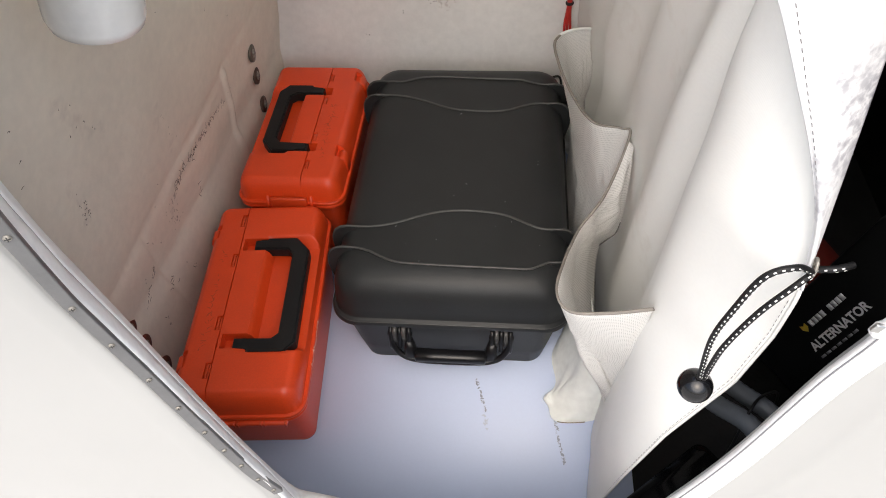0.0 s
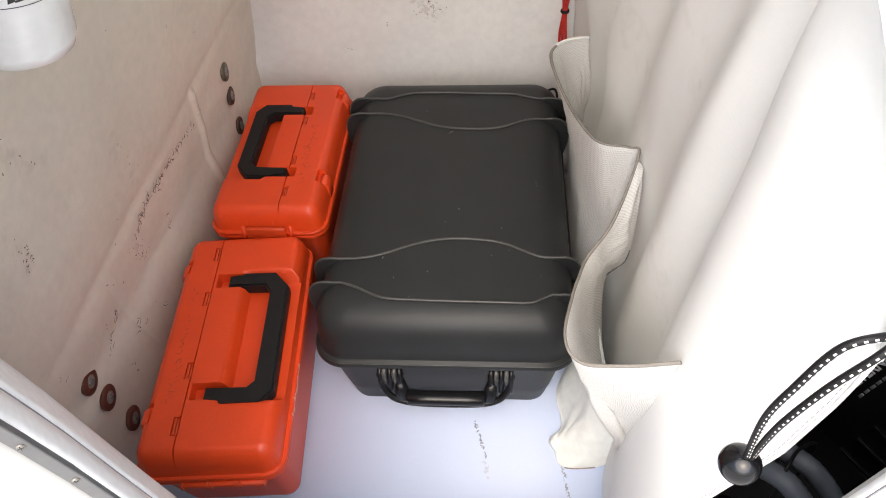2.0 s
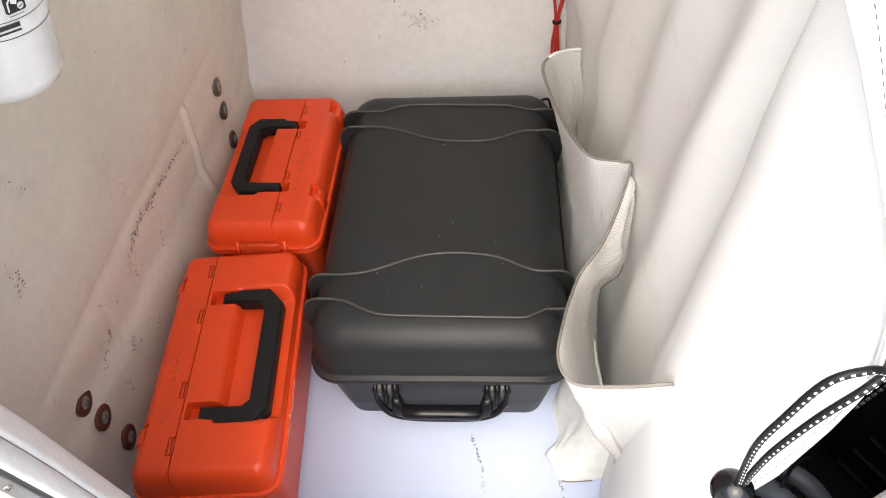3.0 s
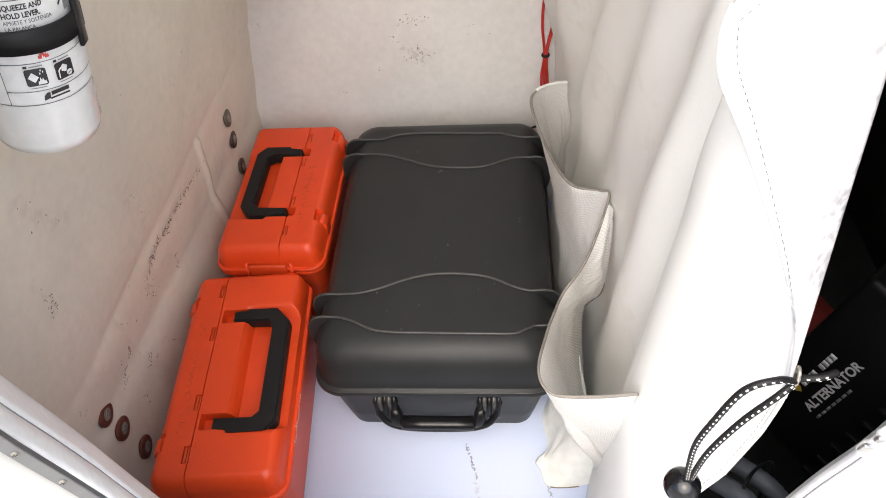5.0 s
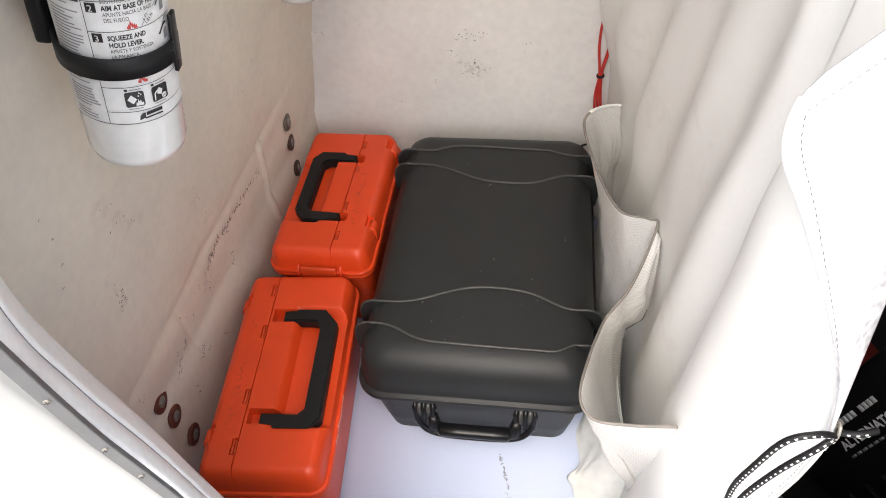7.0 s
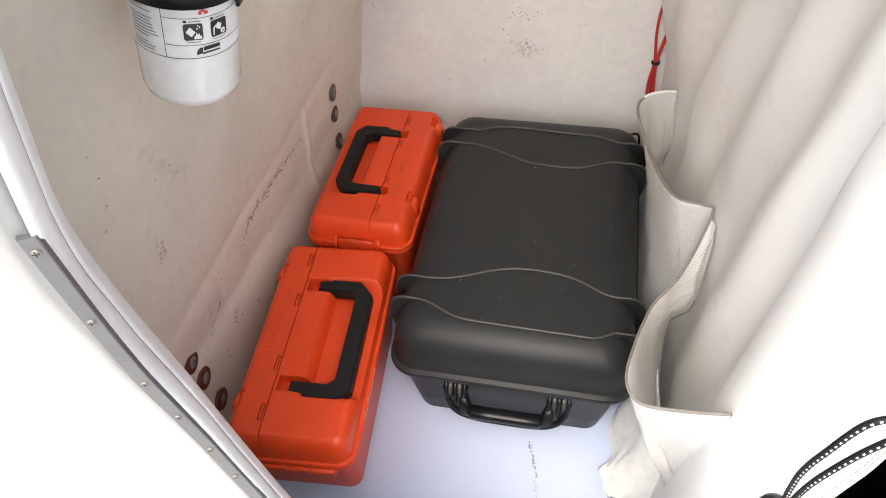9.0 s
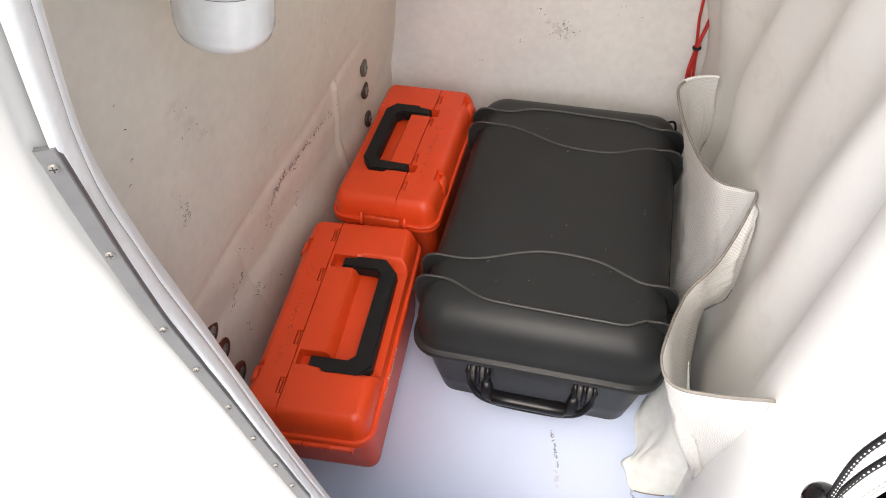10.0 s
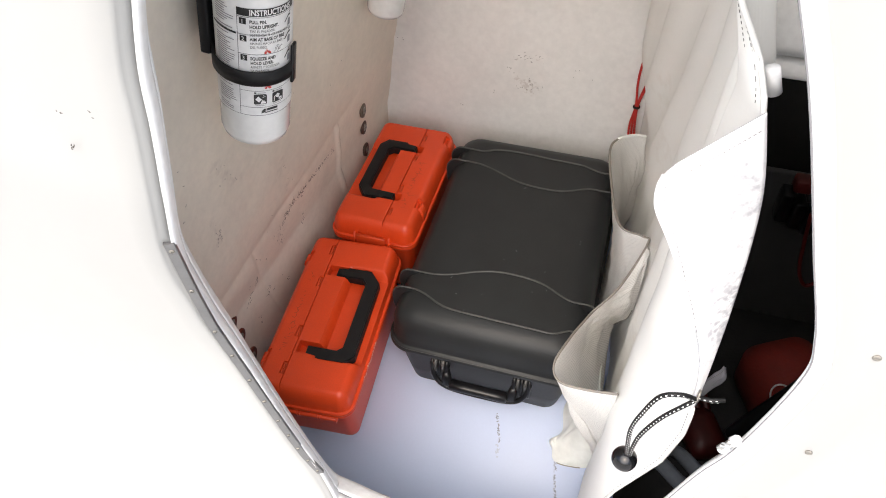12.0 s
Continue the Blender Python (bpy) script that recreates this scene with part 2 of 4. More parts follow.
def merge(bm, b, m=None):
    me = bpy.data.meshes.new("tmp")
    b.to_mesh(me)
    b.free()
    if m is not None:
        me.transform(m)
    bm.from_mesh(me)
    bpy.data.meshes.remove(me)
    return bm


def spline(pts, n):
    """A smooth run of n points through the given ones."""
    pts = [Vector(p) for p in pts]
    out = []
    for k in range(n):
        s = k / (n - 1) * (len(pts) - 1)
        i = min(int(s), len(pts) - 2)
        f = s - i
        a, b, c, d = pts[max(i - 1, 0)], pts[i], pts[i + 1], pts[min(i + 2, len(pts) - 1)]
        out.append(0.5 * ((2 * b) + (c - a) * f + (2 * a - 5 * b + 4 * c - d) * f * f + (3 * b - a - 3 * c + d) * f ** 3))
    return out


def tube(path, r, seg=8, bm=None, flat=1.0, closed=False, cap=True):
    """A round (or flattened) bar along a path; r may be a number or one per point."""
    bm = bm or bmesh.new()
    path = [Vector(p) for p in path]
    rows, side = [], None
    n = len(path)
    for i, p in enumerate(path):
        t = (path[(i + 1) % n] - path[i - 1]) if closed else (path[min(i + 1, n - 1)] - path[max(i - 1, 0)])
        t.normalize()
        if side is None:
            side = t.cross(Vector((0, 0, 1)) if abs(t.z) < 0.9 else Vector((1, 0, 0))).normalized()
        side = (side - t * side.dot(t)).normalized()
        up = t.cross(side)
        rr = r[i] if isinstance(r, (list, tuple)) else r
        rows.append([p + side * rr * math.cos(2 * math.pi * k / seg) + up * rr * flat * math.sin(2 * math.pi * k / seg) for k in range(seg)])
    if closed:
        rows.append(rows[0])
    return skin(bm, rows, cap and not closed, cap and not closed)


def grid(fn, nu, nv):
    bm = bmesh.new()
    vs = [[bm.verts.new(fn(i / nu, j / nv)) for i in range(nu + 1)] for j in range(nv + 1)]
    for j in range(nv):
        for i in range(nu):
            bm.faces.new((vs[j][i], vs[j][i + 1], vs[j + 1][i + 1], vs[j + 1][i]))
    return bm


def lathe(profile, seg=32):
    """Turns (radius, height) pairs round z."""
    return skin(bmesh.new(), [[(r * math.cos(2 * math.pi * k / seg), r * math.sin(2 * math.pi * k / seg), z) for k in range(seg)] for r, z in profile])


def solid(ob, thick, offset=0.0):
    md = ob.modifiers.new("thickness", "SOLIDIFY")
    md.thickness, md.offset = thick, offset
    return ob


def smooth(t):
    t = max(0.0, min(1.0, t))
    return t * t * (3 - 2 * t)


def lettering(text, size, align="LEFT", bold=0.0):
    """A bmesh of flat letters in the xy plane from the built-in font."""
    cu = bpy.data.curves.new("letters", "FONT")
    cu.body, cu.size, cu.align_x, cu.resolution_u, cu.offset = text, size, align, 3, bold
    ob = bpy.data.objects.new("letters", cu)
    scene.collection.objects.link(ob)
    dg = bpy.context.evaluated_depsgraph_get()
    me = bpy.data.meshes.new_from_object(ob.evaluated_get(dg))
    bm = bmesh.new()
    bm.from_mesh(me)
    bpy.data.objects.remove(ob)
    bpy.data.curves.remove(cu)
    bpy.data.meshes.remove(me)
    return bm


# ---- the large structure ----
def step_z(y):
    """Height of the moulded step in the hull side, which climbs aft."""
    return 0.381 + 0.125 * y


def hull_point(u, v):
    y, z = -0.46 + 1.23 * u, -0.02 + 1.92 * v
    crease = -0.0030 * math.exp(-((z - step_z(y)) / 0.009) ** 2)
    low = max(0.0, min(1.0, (step_z(y) + 0.010 - z) / 0.02))
    rib = 0.0065 * math.exp(-((y - 0.412 - (0.40 - z) * 0.15) / 0.007) ** 2) - 0.0035 * math.exp(-((y - 0.004 - (0.374 - z) * 0.20) / 0.008) ** 2)
    return (wall_x(y, z) - 0.006 + crease + rib * low + 0.004 * noise.noise((0, y * 5, z * 5)) + 0.0015 * noise.noise((4, y * 17, z * 17)), y, z)


def chips(parent, strokes, place, seed, mat=None, label="dark chips in the paint"):
    """Short dark chips in paint: broken strokes of (a, b, how many, spread, length), set on a surface by place(u, v)."""
    rnd = random.Random(seed)
    bm = bmesh.new()
    for a, b, n, spread, size in strokes:
        for k in range(n):
            f = (k + rnd.uniform(-0.3, 0.3)) / max(n - 1, 1)
            u, v = a[0] + (b[0] - a[0]) * f + rnd.gauss(0, spread), a[1] + (b[1] - a[1]) * f + rnd.gauss(0, spread)
            turn, ln, w = rnd.uniform(0, math.pi), size * rnd.uniform(0.5, 1.6), rnd.uniform(0.0005, 0.0011)
            pts = []
            for q in range(4):
                turn += rnd.uniform(-0.9, 0.9)
                pts.append((u, v, turn))
                u, v = u + math.cos(turn) * ln / 3, v + math.sin(turn) * ln / 3
            row = [[bm.verts.new(place(pu - math.sin(t) * w * e * (1 - 0.25 * q), pv + math.cos(t) * w * e * (1 - 0.25 * q))) for e in (-1, 1)] for q, (pu, pv, t) in enumerate(pts)]
            for p, q in zip(row, row[1:]):
                bm.faces.new((p[0], p[1], q[1], q[0]))
    return part("chip", bm, mat or CHIP, parent, label)


floor = part("floor", block(-0.62, -0.46, -0.02, 1.0, 0.78, 0.0, 0), HDPE)
tagged(floor, "bluish white plastic sheet floor with dark scuffs", "floor", kind="structure")
hull = solid(part("wall_left", grid(hull_point, 300, 170), WALL_L), 0.012, 0)
tagged(hull, "beige painted hull side with moulded step and scuffs", "wall", kind="structure")
chips(hull, [((0.386, 0.369), (0.323, 0.377), 16, 0.003, 0.008), ((0.323, 0.377), (0.223, 0.376), 30, 0.003, 0.012), ((0.223, 0.375), (0.161, 0.372), 22, 0.004, 0.013), ((0.161, 0.372), (0.150, 0.366), 8, 0.005, 0.012),
             ((0.150, 0.364), (0.112, 0.345), 12, 0.003, 0.012), ((0.217, 0.292), (0.222, 0.255), 5, 0.002, 0.012), ((0.006, 0.295), (-0.05, 0.24), 16, 0.003, 0.010), ((0.037, 0.205), (0.030, 0.195), 7, 0.006, 0.012), ((-0.022, 0.165), (-0.02, 0.14), 4, 0.003, 0.010),
             ((-0.16, 0.335), (-0.155, 0.325), 2, 0.002, 0.008), ((-0.095, 0.72), (-0.055, 0.655), 7, 0.010, 0.005), ((0.126, 0.534), (0.159, 0.454), 5, 0.010, 0.005), ((-0.118, 0.60), (-0.115, 0.55), 5, 0.005, 0.005), ((-0.188, 0.793), (-0.203, 0.704), 4, 0.008, 0.005),
             ((0.077, 0.425), (0.011, 0.355), 3, 0.006, 0.005), ((0.45, 0.55), (0.2, 0.62), 4, 0.05, 0.004), ((0.43, 0.375), (0.40, 0.372), 2, 0.003, 0.006), ((0.097, 0.335), (0.122, 0.288), 46, 0.011, 0.0022), ((-0.107, 0.577), (-0.119, 0.546), 22, 0.004, 0.0028), ((0.016, 0.339), (0.016, 0.338), 2, 0.001, 0.003), ((0.040, 0.313), (0.041, 0.312), 2, 0.001, 0.003), ((-0.036, 0.296), (-0.035, 0.290), 2, 0.001, 0.007), ((0.112, 0.162), (0.117, 0.158), 5, 0.003, 0.006), ((0.095, 0.190), (0.096, 0.189), 2, 0.002, 0.003) ],
      lambda y, z: (wall_x(y, z) + 0.0052 - 0.0028 * math.exp(-((z - step_z(y)) / 0.009) ** 2) + 0.004 * noise.noise((0, y * 5, z * 5)) + 0.0015 * noise.noise((4, y * 17, z * 17)), y, z), 11)
back = part("wall_back", grid(lambda u, v: (-0.70 + 1.75 * u, 0.767 + 0.003 * noise.noise((u * 6, v * 6, 3)), -0.02 + 1.92 * v), 40, 40), WALL_B)
tagged(solid(back, 0.02, 0), "off-white painted bulkhead with dark specks", "wall", kind="structure")
chips(back, [((-0.10, 0.474), (-0.045, 0.474), 18, 0.007, 0.004), ((-0.122, 0.431), (-0.114, 0.43), 5, 0.005, 0.004), ((-0.085, 0.385), (-0.045, 0.40), 16, 0.012, 0.004), ((-0.159, 0.354), (-0.158, 0.353), 2, 0.001, 0.004),
             ((-0.256, 0.288), (-0.25, 0.29), 2, 0.002, 0.003), ((-0.428, 0.481), (-0.42, 0.48), 3, 0.003, 0.004), ((0.05, 0.47), (0.10, 0.44), 4, 0.015, 0.003)], lambda x, z: (x, 0.7535, z), 4)
# added dark sheets and side: the compartment's shade put into colour
shade_floor = part("floor_shade_sheet", block(0.345, -0.42, 0.0005, 0.98, 0.735, 0.007, 0), SHADE_DARK)
tagged(shade_floor, "dark sheet standing in for shade on the battery compartment floor", "lining", kind="structure")
right = part("wall_right", block(0.98, -0.44, -0.02, 1.0, 0.757, 1.9, 0), SHADE_DARK)
tagged(right, "side of the battery compartment, coloured dark for its shade", "wall", kind="structure")
lining = part("backdrop", block(0.40, 0.735, 0.0, 0.98, 0.75, 0.55, 0), SHADE_DARK)
tagged(lining, "dark sheet standing in for shade behind the batteries", "lining", kind="structure")
# unseen ceiling, added to shape the light; its opening is made up
bm = block(-0.62, 0.70, 1.9, 1.0, 0.78, 1.93, 0)
for q in ((-0.62, -0.40, -0.55, 0.70), (0.62, -0.40, 1.0, 0.70), (0.33, 0.22, 0.62, 0.70), (-0.55, 0.20, 0.33, 0.70)):
    block(q[0], q[1], 1.9, q[2], q[3], 1.93, 0, bm=bm)
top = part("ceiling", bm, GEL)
tagged(top, "unseen added ceiling with an opening cut to admit sky light", "ceiling", kind="structure")

# the outer bulkhead with its shield-shaped hatch
LEFT = [(-0.05, 1.62), (-0.14, 1.42), (-0.192, 1.275), (-0.211, 1.185), (-0.238, 1.06), (-0.252, 0.965), (-0.235, 0.83), (-0.203, 0.63), (-0.160, 0.41)]
RIGHT = [(0.300, 0.465), (0.334, 0.585), (0.364, 0.735), (0.386, 0.82), (0.403, 0.965), (0.394, 1.03), (0.358, 1.13), (0.312, 1.255), (0.279, 1.332), (0.21, 1.48), (0.12, 1.62)]
HATCH = spline([(x, 0, z) for x, z in LEFT] + [(-0.115, 0, 0.365), (0.0, 0, 0.345), (0.2, 0, 0.352), (0.268, 0, 0.388)] + [(x, 0, z) for x, z in RIGHT] + [(0.03, 0, 1.66), (-0.05, 0, 1.62)], 161)[:-1]
HC = Vector((0.09, 0, 0.95))


def outer_loop(y):
    res = []
    for p in HATCH:
        d = (p - HC).normalized()
        k = min((1.9 / abs(d.x)) if abs(d.x) > 1e-6 else 99, (0.80 if d.z > 0 else 1.4) / max(abs(d.z), 1e-6))
        res.append((HC.x + d.x * k, y, HC.z + d.z * k))
    return res


SIDE = [max(0.0, min(1.0, (0.06 - p.x) / 0.16)) for p in HATCH]


SEAT = [(0.36, 0.040), (0.45, 0.058), (0.535, 0.0648), (0.601, 0.0595), (0.721, 0.0571), (0.845, 0.0546), (0.945, 0.0502), (1.04, 0.0322), (1.12, 0.030), (1.7, 0.030)]


def seat(z):
    """How far inside the hatch line the retaining strip lies."""
    return -float(np.interp(z, [a for a, b in SEAT], [b for a, b in SEAT]))


RAKE = [(0.34, (-0.030, 0.030, -0.060)), (0.45, (-0.045, 0.045, -0.090)), (0.60, (-0.053, 0.050, -0.108)), (0.812, (-0.053, 0.049, -0.105)), (0.858, (-0.052, 0.045, -0.090)), (0.906, (-0.046, 0.036, -0.066)), (0.967, (-0.031, 0.0235, -0.038)), (1.03, (-0.0135, 0.010, -0.013)), (1.10, (0.0, 0.0, 0.0))]


def rake(z):
    """How far the hinge side of the hatch sets back and flares out towards its foot."""
    return Vector([float(np.interp(z, [a for a, b in RAKE], [b[k] for a, b in RAKE])) for k in range(3)])


def coaming(left, right):
    """A loop of the moulding: (out, y) on the hinge side, fixed or by height, blending into (out, y) on the other."""
    n, res = len(HATCH), []
    for i, (p, s) in enumerate(zip(HATCH, SIDE)):
        t = (HATCH[(i + 1) % n] - HATCH[i - 1]).normalized()
        nrm = Vector((-t.z, 0, t.x))
        if nrm.dot(p - HC) < 0:
            nrm = -nrm
        l = left(p.z) if callable(left) else left
        out, y = l[0] * s + right[0] * (1 - s), l[1] * s + right[1] * (1 - s)
        d = rake(p.z) * s
        res.append((p.x + nrm.x * out + d.x, y + d.y, p.z + nrm.z * out + d.z))
    return res


def by_seat(d, y):
    return lambda z: (seat(z) + d, y)


def bead(f, off):
    """A point of the edge trim between the hatch line and the strip, bulging into the opening."""
    return lambda z: (0.004 + (seat(z) - 0.0075 - 0.004) * f - off - 0.006 * (1 - f) * smooth((1.02 - z) / 0.12), -0.430 - 0.0685 * f)


MOULD = [coaming(l, r) for l, r in (((0.016, -0.425), (0.016, -0.425)), ((0.008, -0.430), (0.003, -0.430)), (bead(0.5, -0.006), (0.001, -0.440)), (by_seat(-0.004, -0.4962), (0.004, -0.447)), (by_seat(0.0040, -0.4995), (0.012, -0.450)),
                                    (by_seat(0.0048, -0.5035), (0.03, -0.450)), (by_seat(0.008, -0.507), (0.058, -0.449)), (by_seat(0.03, -0.5105), (0.066, -0.446)), ((0.07, -0.513), (0.080, -0.446)), ((0.10, -0.510), (0.092, -0.449)), ((0.22, -0.511), (0.18, -0.452)))]
bm = skin(bmesh.new(), MOULD + [outer_loop(-0.52)], False, False)
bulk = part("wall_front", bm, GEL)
tagged(bulk, "glossy white moulded bulkhead with a shield-shaped hatch opening", "bulkhead", kind="structure")
# unseen plane outside, added to bounce light up through the hatch
deck = part("ground", grid(lambda u, v: (-60 + 120 * u, -60 + 59.47 * v, -0.45), 4, 4), DECK)
tagged(deck, "unseen pale deck plane added to bounce light into the hatch", "deck", kind="structure")

TR = [coaming(l, r) for l, r in (((0.008, -0.431), (0.004, -0.432)), (bead(0.03, 0.002), (-0.001, -0.436)), (bead(0.15, 0.0040), (-0.003, -0.440)), (bead(0.30, 0.0058), (-0.003, -0.4425)), (bead(0.45, 0.0068), (-0.002, -0.444)), (bead(0.58, 0.0068), (-0.0015, -0.4445)), (bead(0.595, 0.0048), (-0.001, -0.4455)),
                                 (bead(0.615, 0.0048), (0.003, -0.449)), (bead(0.63, 0.0068), (0.007, -0.4515)), (bead(0.76, 0.0066), (0.009, -0.453)), (bead(0.88, 0.0042), (0.0112, -0.4527)), (bead(0.97, 0.0012), (0.0118, -0.4515)), (bead(1.0, -0.003), (0.012, -0.447)))]
trim = part("trim", skin(bmesh.new(), TR, False, False), TRIM)
part("seam", tube(coaming(bead(0.605, 0.0056), (-0.0022, -0.4441)), 0.0008, 6, closed=True), GREYINK, trim, "dark line in the trim")
tagged(trim, "white rubber edge trim round the hatch", "trim", kind="structure")

# ---- the hatch's fittings ----

def screw(parent, x, y, z, r=0.0035):
    bm = lathe([(r, 0), (r, 0.0006), (r * 0.75, 0.0016), (r * 0.2, 0.002)], 14)
    s = part("screw", bm, NUT, parent)
    s.matrix_local = pose(x, y, z, 90, 0, random.uniform(0, 90))
    c = part("slot", merge(block(-r * 0.7, -0.0003, 0.0012, r * 0.7, 0.0003, 0.0022, 0), block(-0.0003, -r * 0.7, 0.0012, 0.0003, r * 0.7, 0.0022, 0)), INK, s)
    return s


strip = thing("retaining_strip", "grey metal strip screwed along the hatch edge", "strip")
CEN = spline([(-0.208, -0.501, 1.040), (-0.198, -0.502, 0.945), (-0.181, -0.503, 0.845), (-0.159, -0.502, 0.721), (-0.136, -0.500, 0.601), (-0.118, -0.498, 0.535)], 60)
HEIGHTS = [p.z for p in CEN]
CEN = [p + rake(p.z) for p in CEN]
ACR, OUTW = Vector((-0.90, -0.42, 0)), Vector((0.42, -0.90, 0))
part("bar", skin(bmesh.new(), [[p + ACR * a + OUTW * b for a, b in ((-0.0075, -0.004), (-0.0075, 0.001), (-0.0068, 0.0018), (0.0030, 0.0018), (0.0037, 0.001), (0.0037, -0.004))] for p in CEN]), METAL, strip, smooth=False)
for z in (1.030, 0.967, 0.906, 0.858, 0.812, 0.755, 0.704, 0.661, 0.622, 0.582, 0.545):
    p = CEN[min(range(60), key=lambda k: abs(HEIGHTS[k] - z))] + OUTW * 0.0018 + ACR * -0.0019
    screw(strip, p.x, p.y, p.z, 0.0029).rotation_euler.z = radians(25)
catch = thing("hatch_catch", "small white plastic catch with a steel tongue on the hatch edge", "catch", pose(0.372, -0.449, 0.840, 0, 17, 0))
part("base", loft([(-0.0175, 0.0025, 0.0025, 0.002, 0, -0.003), (-0.0155, 0.0050, 0.0045, 0.0035, 0, -0.004), (-0.0075, 0.0052, 0.0050, 0.0038, 0, -0.004), (-0.0040, 0.0032, 0.0036, 0.003, 0, -0.0035), (0.0030, 0.0032, 0.0036, 0.003, 0, -0.0035),
                   (0.0070, 0.0056, 0.0052, 0.004, 0, -0.004), (0.0150, 0.0052, 0.0046, 0.0038, 0, -0.004), (0.0175, 0.0025, 0.0025, 0.002, 0, -0.003)], 4), TRIM, catch)
part("tongue", block(-0.0095, -0.0085, -0.0105, -0.0020, -0.0050, -0.0020, 0.0012), STEEL, catch)
part("tongue", block(-0.0080, -0.0088, 0.0040, -0.0010, -0.0050, 0.0100, 0.0012), STEEL, catch)
chips(bulk, [((-0.248, 1.171), (-0.246, 1.168), 3, 0.002, 0.006), ((-0.209, 1.208), (-0.208, 1.207), 2, 0.001, 0.004), ((-0.242, 1.205), (-0.242, 1.204), 2, 0.001, 0.003)], lambda x, z: (x, -0.5165, z), 6)
for x, y, z in ((0.440, -0.4505, 1.032), (0.446, -0.4505, 0.857)):
    s = thing("panel_screw", "recessed screw in the white bulkhead", "screw", pose(x, y, z, 90, 0, 0), "bulkhead screws")
    part("head", lathe([(0.0, -0.002), (0.0036, -0.002), (0.0036, 0.0004), (0.0028, 0.0008), (0.0, 0.0008)], 14), NUT, s)


# ---- hard case ----
def lid_top(x, y):
    """Height of the case's lid: flat, with rounded shoulders."""
    ex, ey = max(0.0, abs(x) - 0.176) / 0.046, max(0.0, abs(y) - 0.288) / 0.054
    e = min(1.0, math.hypot(ex, ey))
    return 0.2690 - 0.042 * (1 - math.sqrt(max(0.0, 1 - e * e)))


def longer(bm):
    """The case reaches a little further back than forward."""
    for v in bm.verts:
        v.co.y += 0.009 * smooth((v.co.y - 0.2) / 0.13)
    return bm


def hard_case():
    c = thing("equipment_case", "dark grey hard plastic equipment case with wavy ridges on its lid", "case", pose(0.0, 0.335, 0))
    part("base", longer(loft([(0.0, 0.176, 0.312, 0.030), (0.003, 0.184, 0.320, 0.034), (0.05, 0.194, 0.325, 0.036), (0.140, 0.211, 0.334, 0.040), (0.147, 0.214, 0.336, 0.040), (0.151, 0.206, 0.327, 0.040)], 8)), CASE, c)
    # the lid is moulded in one piece: lip, bowed wall, soft shoulder, flat top
    part("lid", longer(loft([(0.147, 0.220, 0.336, 0.052), (0.1485, 0.2285, 0.3465, 0.056), (0.154, 0.2325, 0.3505, 0.058), (0.1610, 0.2320, 0.3500, 0.058), (0.1650, 0.2305, 0.3485, 0.058), (0.1672, 0.2265, 0.3442, 0.055), (0.1682, 0.2246, 0.3418, 0.053), (0.1700, 0.2242, 0.3412, 0.053), (0.190, 0.2232, 0.3398, 0.052),
                      (0.208, 0.2222, 0.3385, 0.052), (0.222, 0.2205, 0.3360, 0.051), (0.234, 0.2175, 0.3320, 0.050), (0.244, 0.2130, 0.3262, 0.048), (0.252, 0.2070, 0.3190, 0.046), (0.2585, 0.1995, 0.3105, 0.043), (0.2635, 0.1905, 0.3005, 0.040),
                      (0.2668, 0.1800, 0.2885, 0.038), (0.2684, 0.166, 0.272, 0.034), (0.2690, 0.140, 0.24, 0.03)], 10)), CASE, c)
    part("lip", longer(tube(ring(0.1640, 0.2302, 0.3482, 0.058, 10), 0.0010, 8, closed=True)), CASE_RIDGE, c, "worn edge of the lid's lip, lightened for its highlight")
    for pts in (((-0.212, -0.253), (-0.182, -0.253), (-0.153, -0.261), (-0.119, -0.278), (-0.090, -0.286), (-0.036, -0.2885), (0.031, -0.290), (0.101, -0.291), (0.145, -0.291), (0.167, -0.281), (0.190, -0.271), (0.216, -0.272)),
                ((-0.219, -0.198), (-0.180, -0.200), (-0.142, -0.197), (-0.105, -0.186), (-0.059, -0.166), (-0.017, -0.154), (0.026, -0.151), (0.074, -0.155), (0.107, -0.164), (0.144, -0.183), (0.171, -0.193), (0.216, -0.195)),
                ((-0.210, 0.206), (-0.154, 0.205), (-0.119, 0.197), (-0.080, 0.182), (-0.036, 0.163), (0.007, 0.155), (0.062, 0.153), (0.099, 0.159), (0.137, 0.176), (0.165, 0.184), (0.210, 0.182)),
                ((-0.206, 0.258), (-0.180, 0.258), (-0.147, 0.257), (-0.121, 0.268), (-0.092, 0.276), (-0.033, 0.277), (0.041, 0.273), (0.119, 0.270), (0.139, 0.264), (0.172, 0.254), (0.206, 0.254))):
        mid = [(p.x, p.y, lid_top(p.x, p.y) + 0.0010) for p in spline([(x, y, 0) for x, y in pts], 64) if abs(p.x) < 0.183]
        # at each end the ridge climbs on to an ear that stands off the lid's side
        ear = ((0.190, 0.2698), (0.205, 0.2705), (0.218, 0.2675), (0.228, 0.2590), (0.2345, 0.2450), (0.2365, 0.2260), (0.2350, 0.2050), (0.2310, 0.1860), (0.2270, 0.1740))
        ends = []
        for q, e in ((-1, mid[0]), (1, mid[-1])):
            y = e[1]
            ends.append([(q * x, y, z) for x, z in ear])
            rim = [(q * x, z) for x, z in ear]
            foot = [(q * x, z) for x, z in ((0.222, 0.172), (0.205, 0.19), (0.19, 0.22), (0.182, 0.250), (0.180, 0.262))]
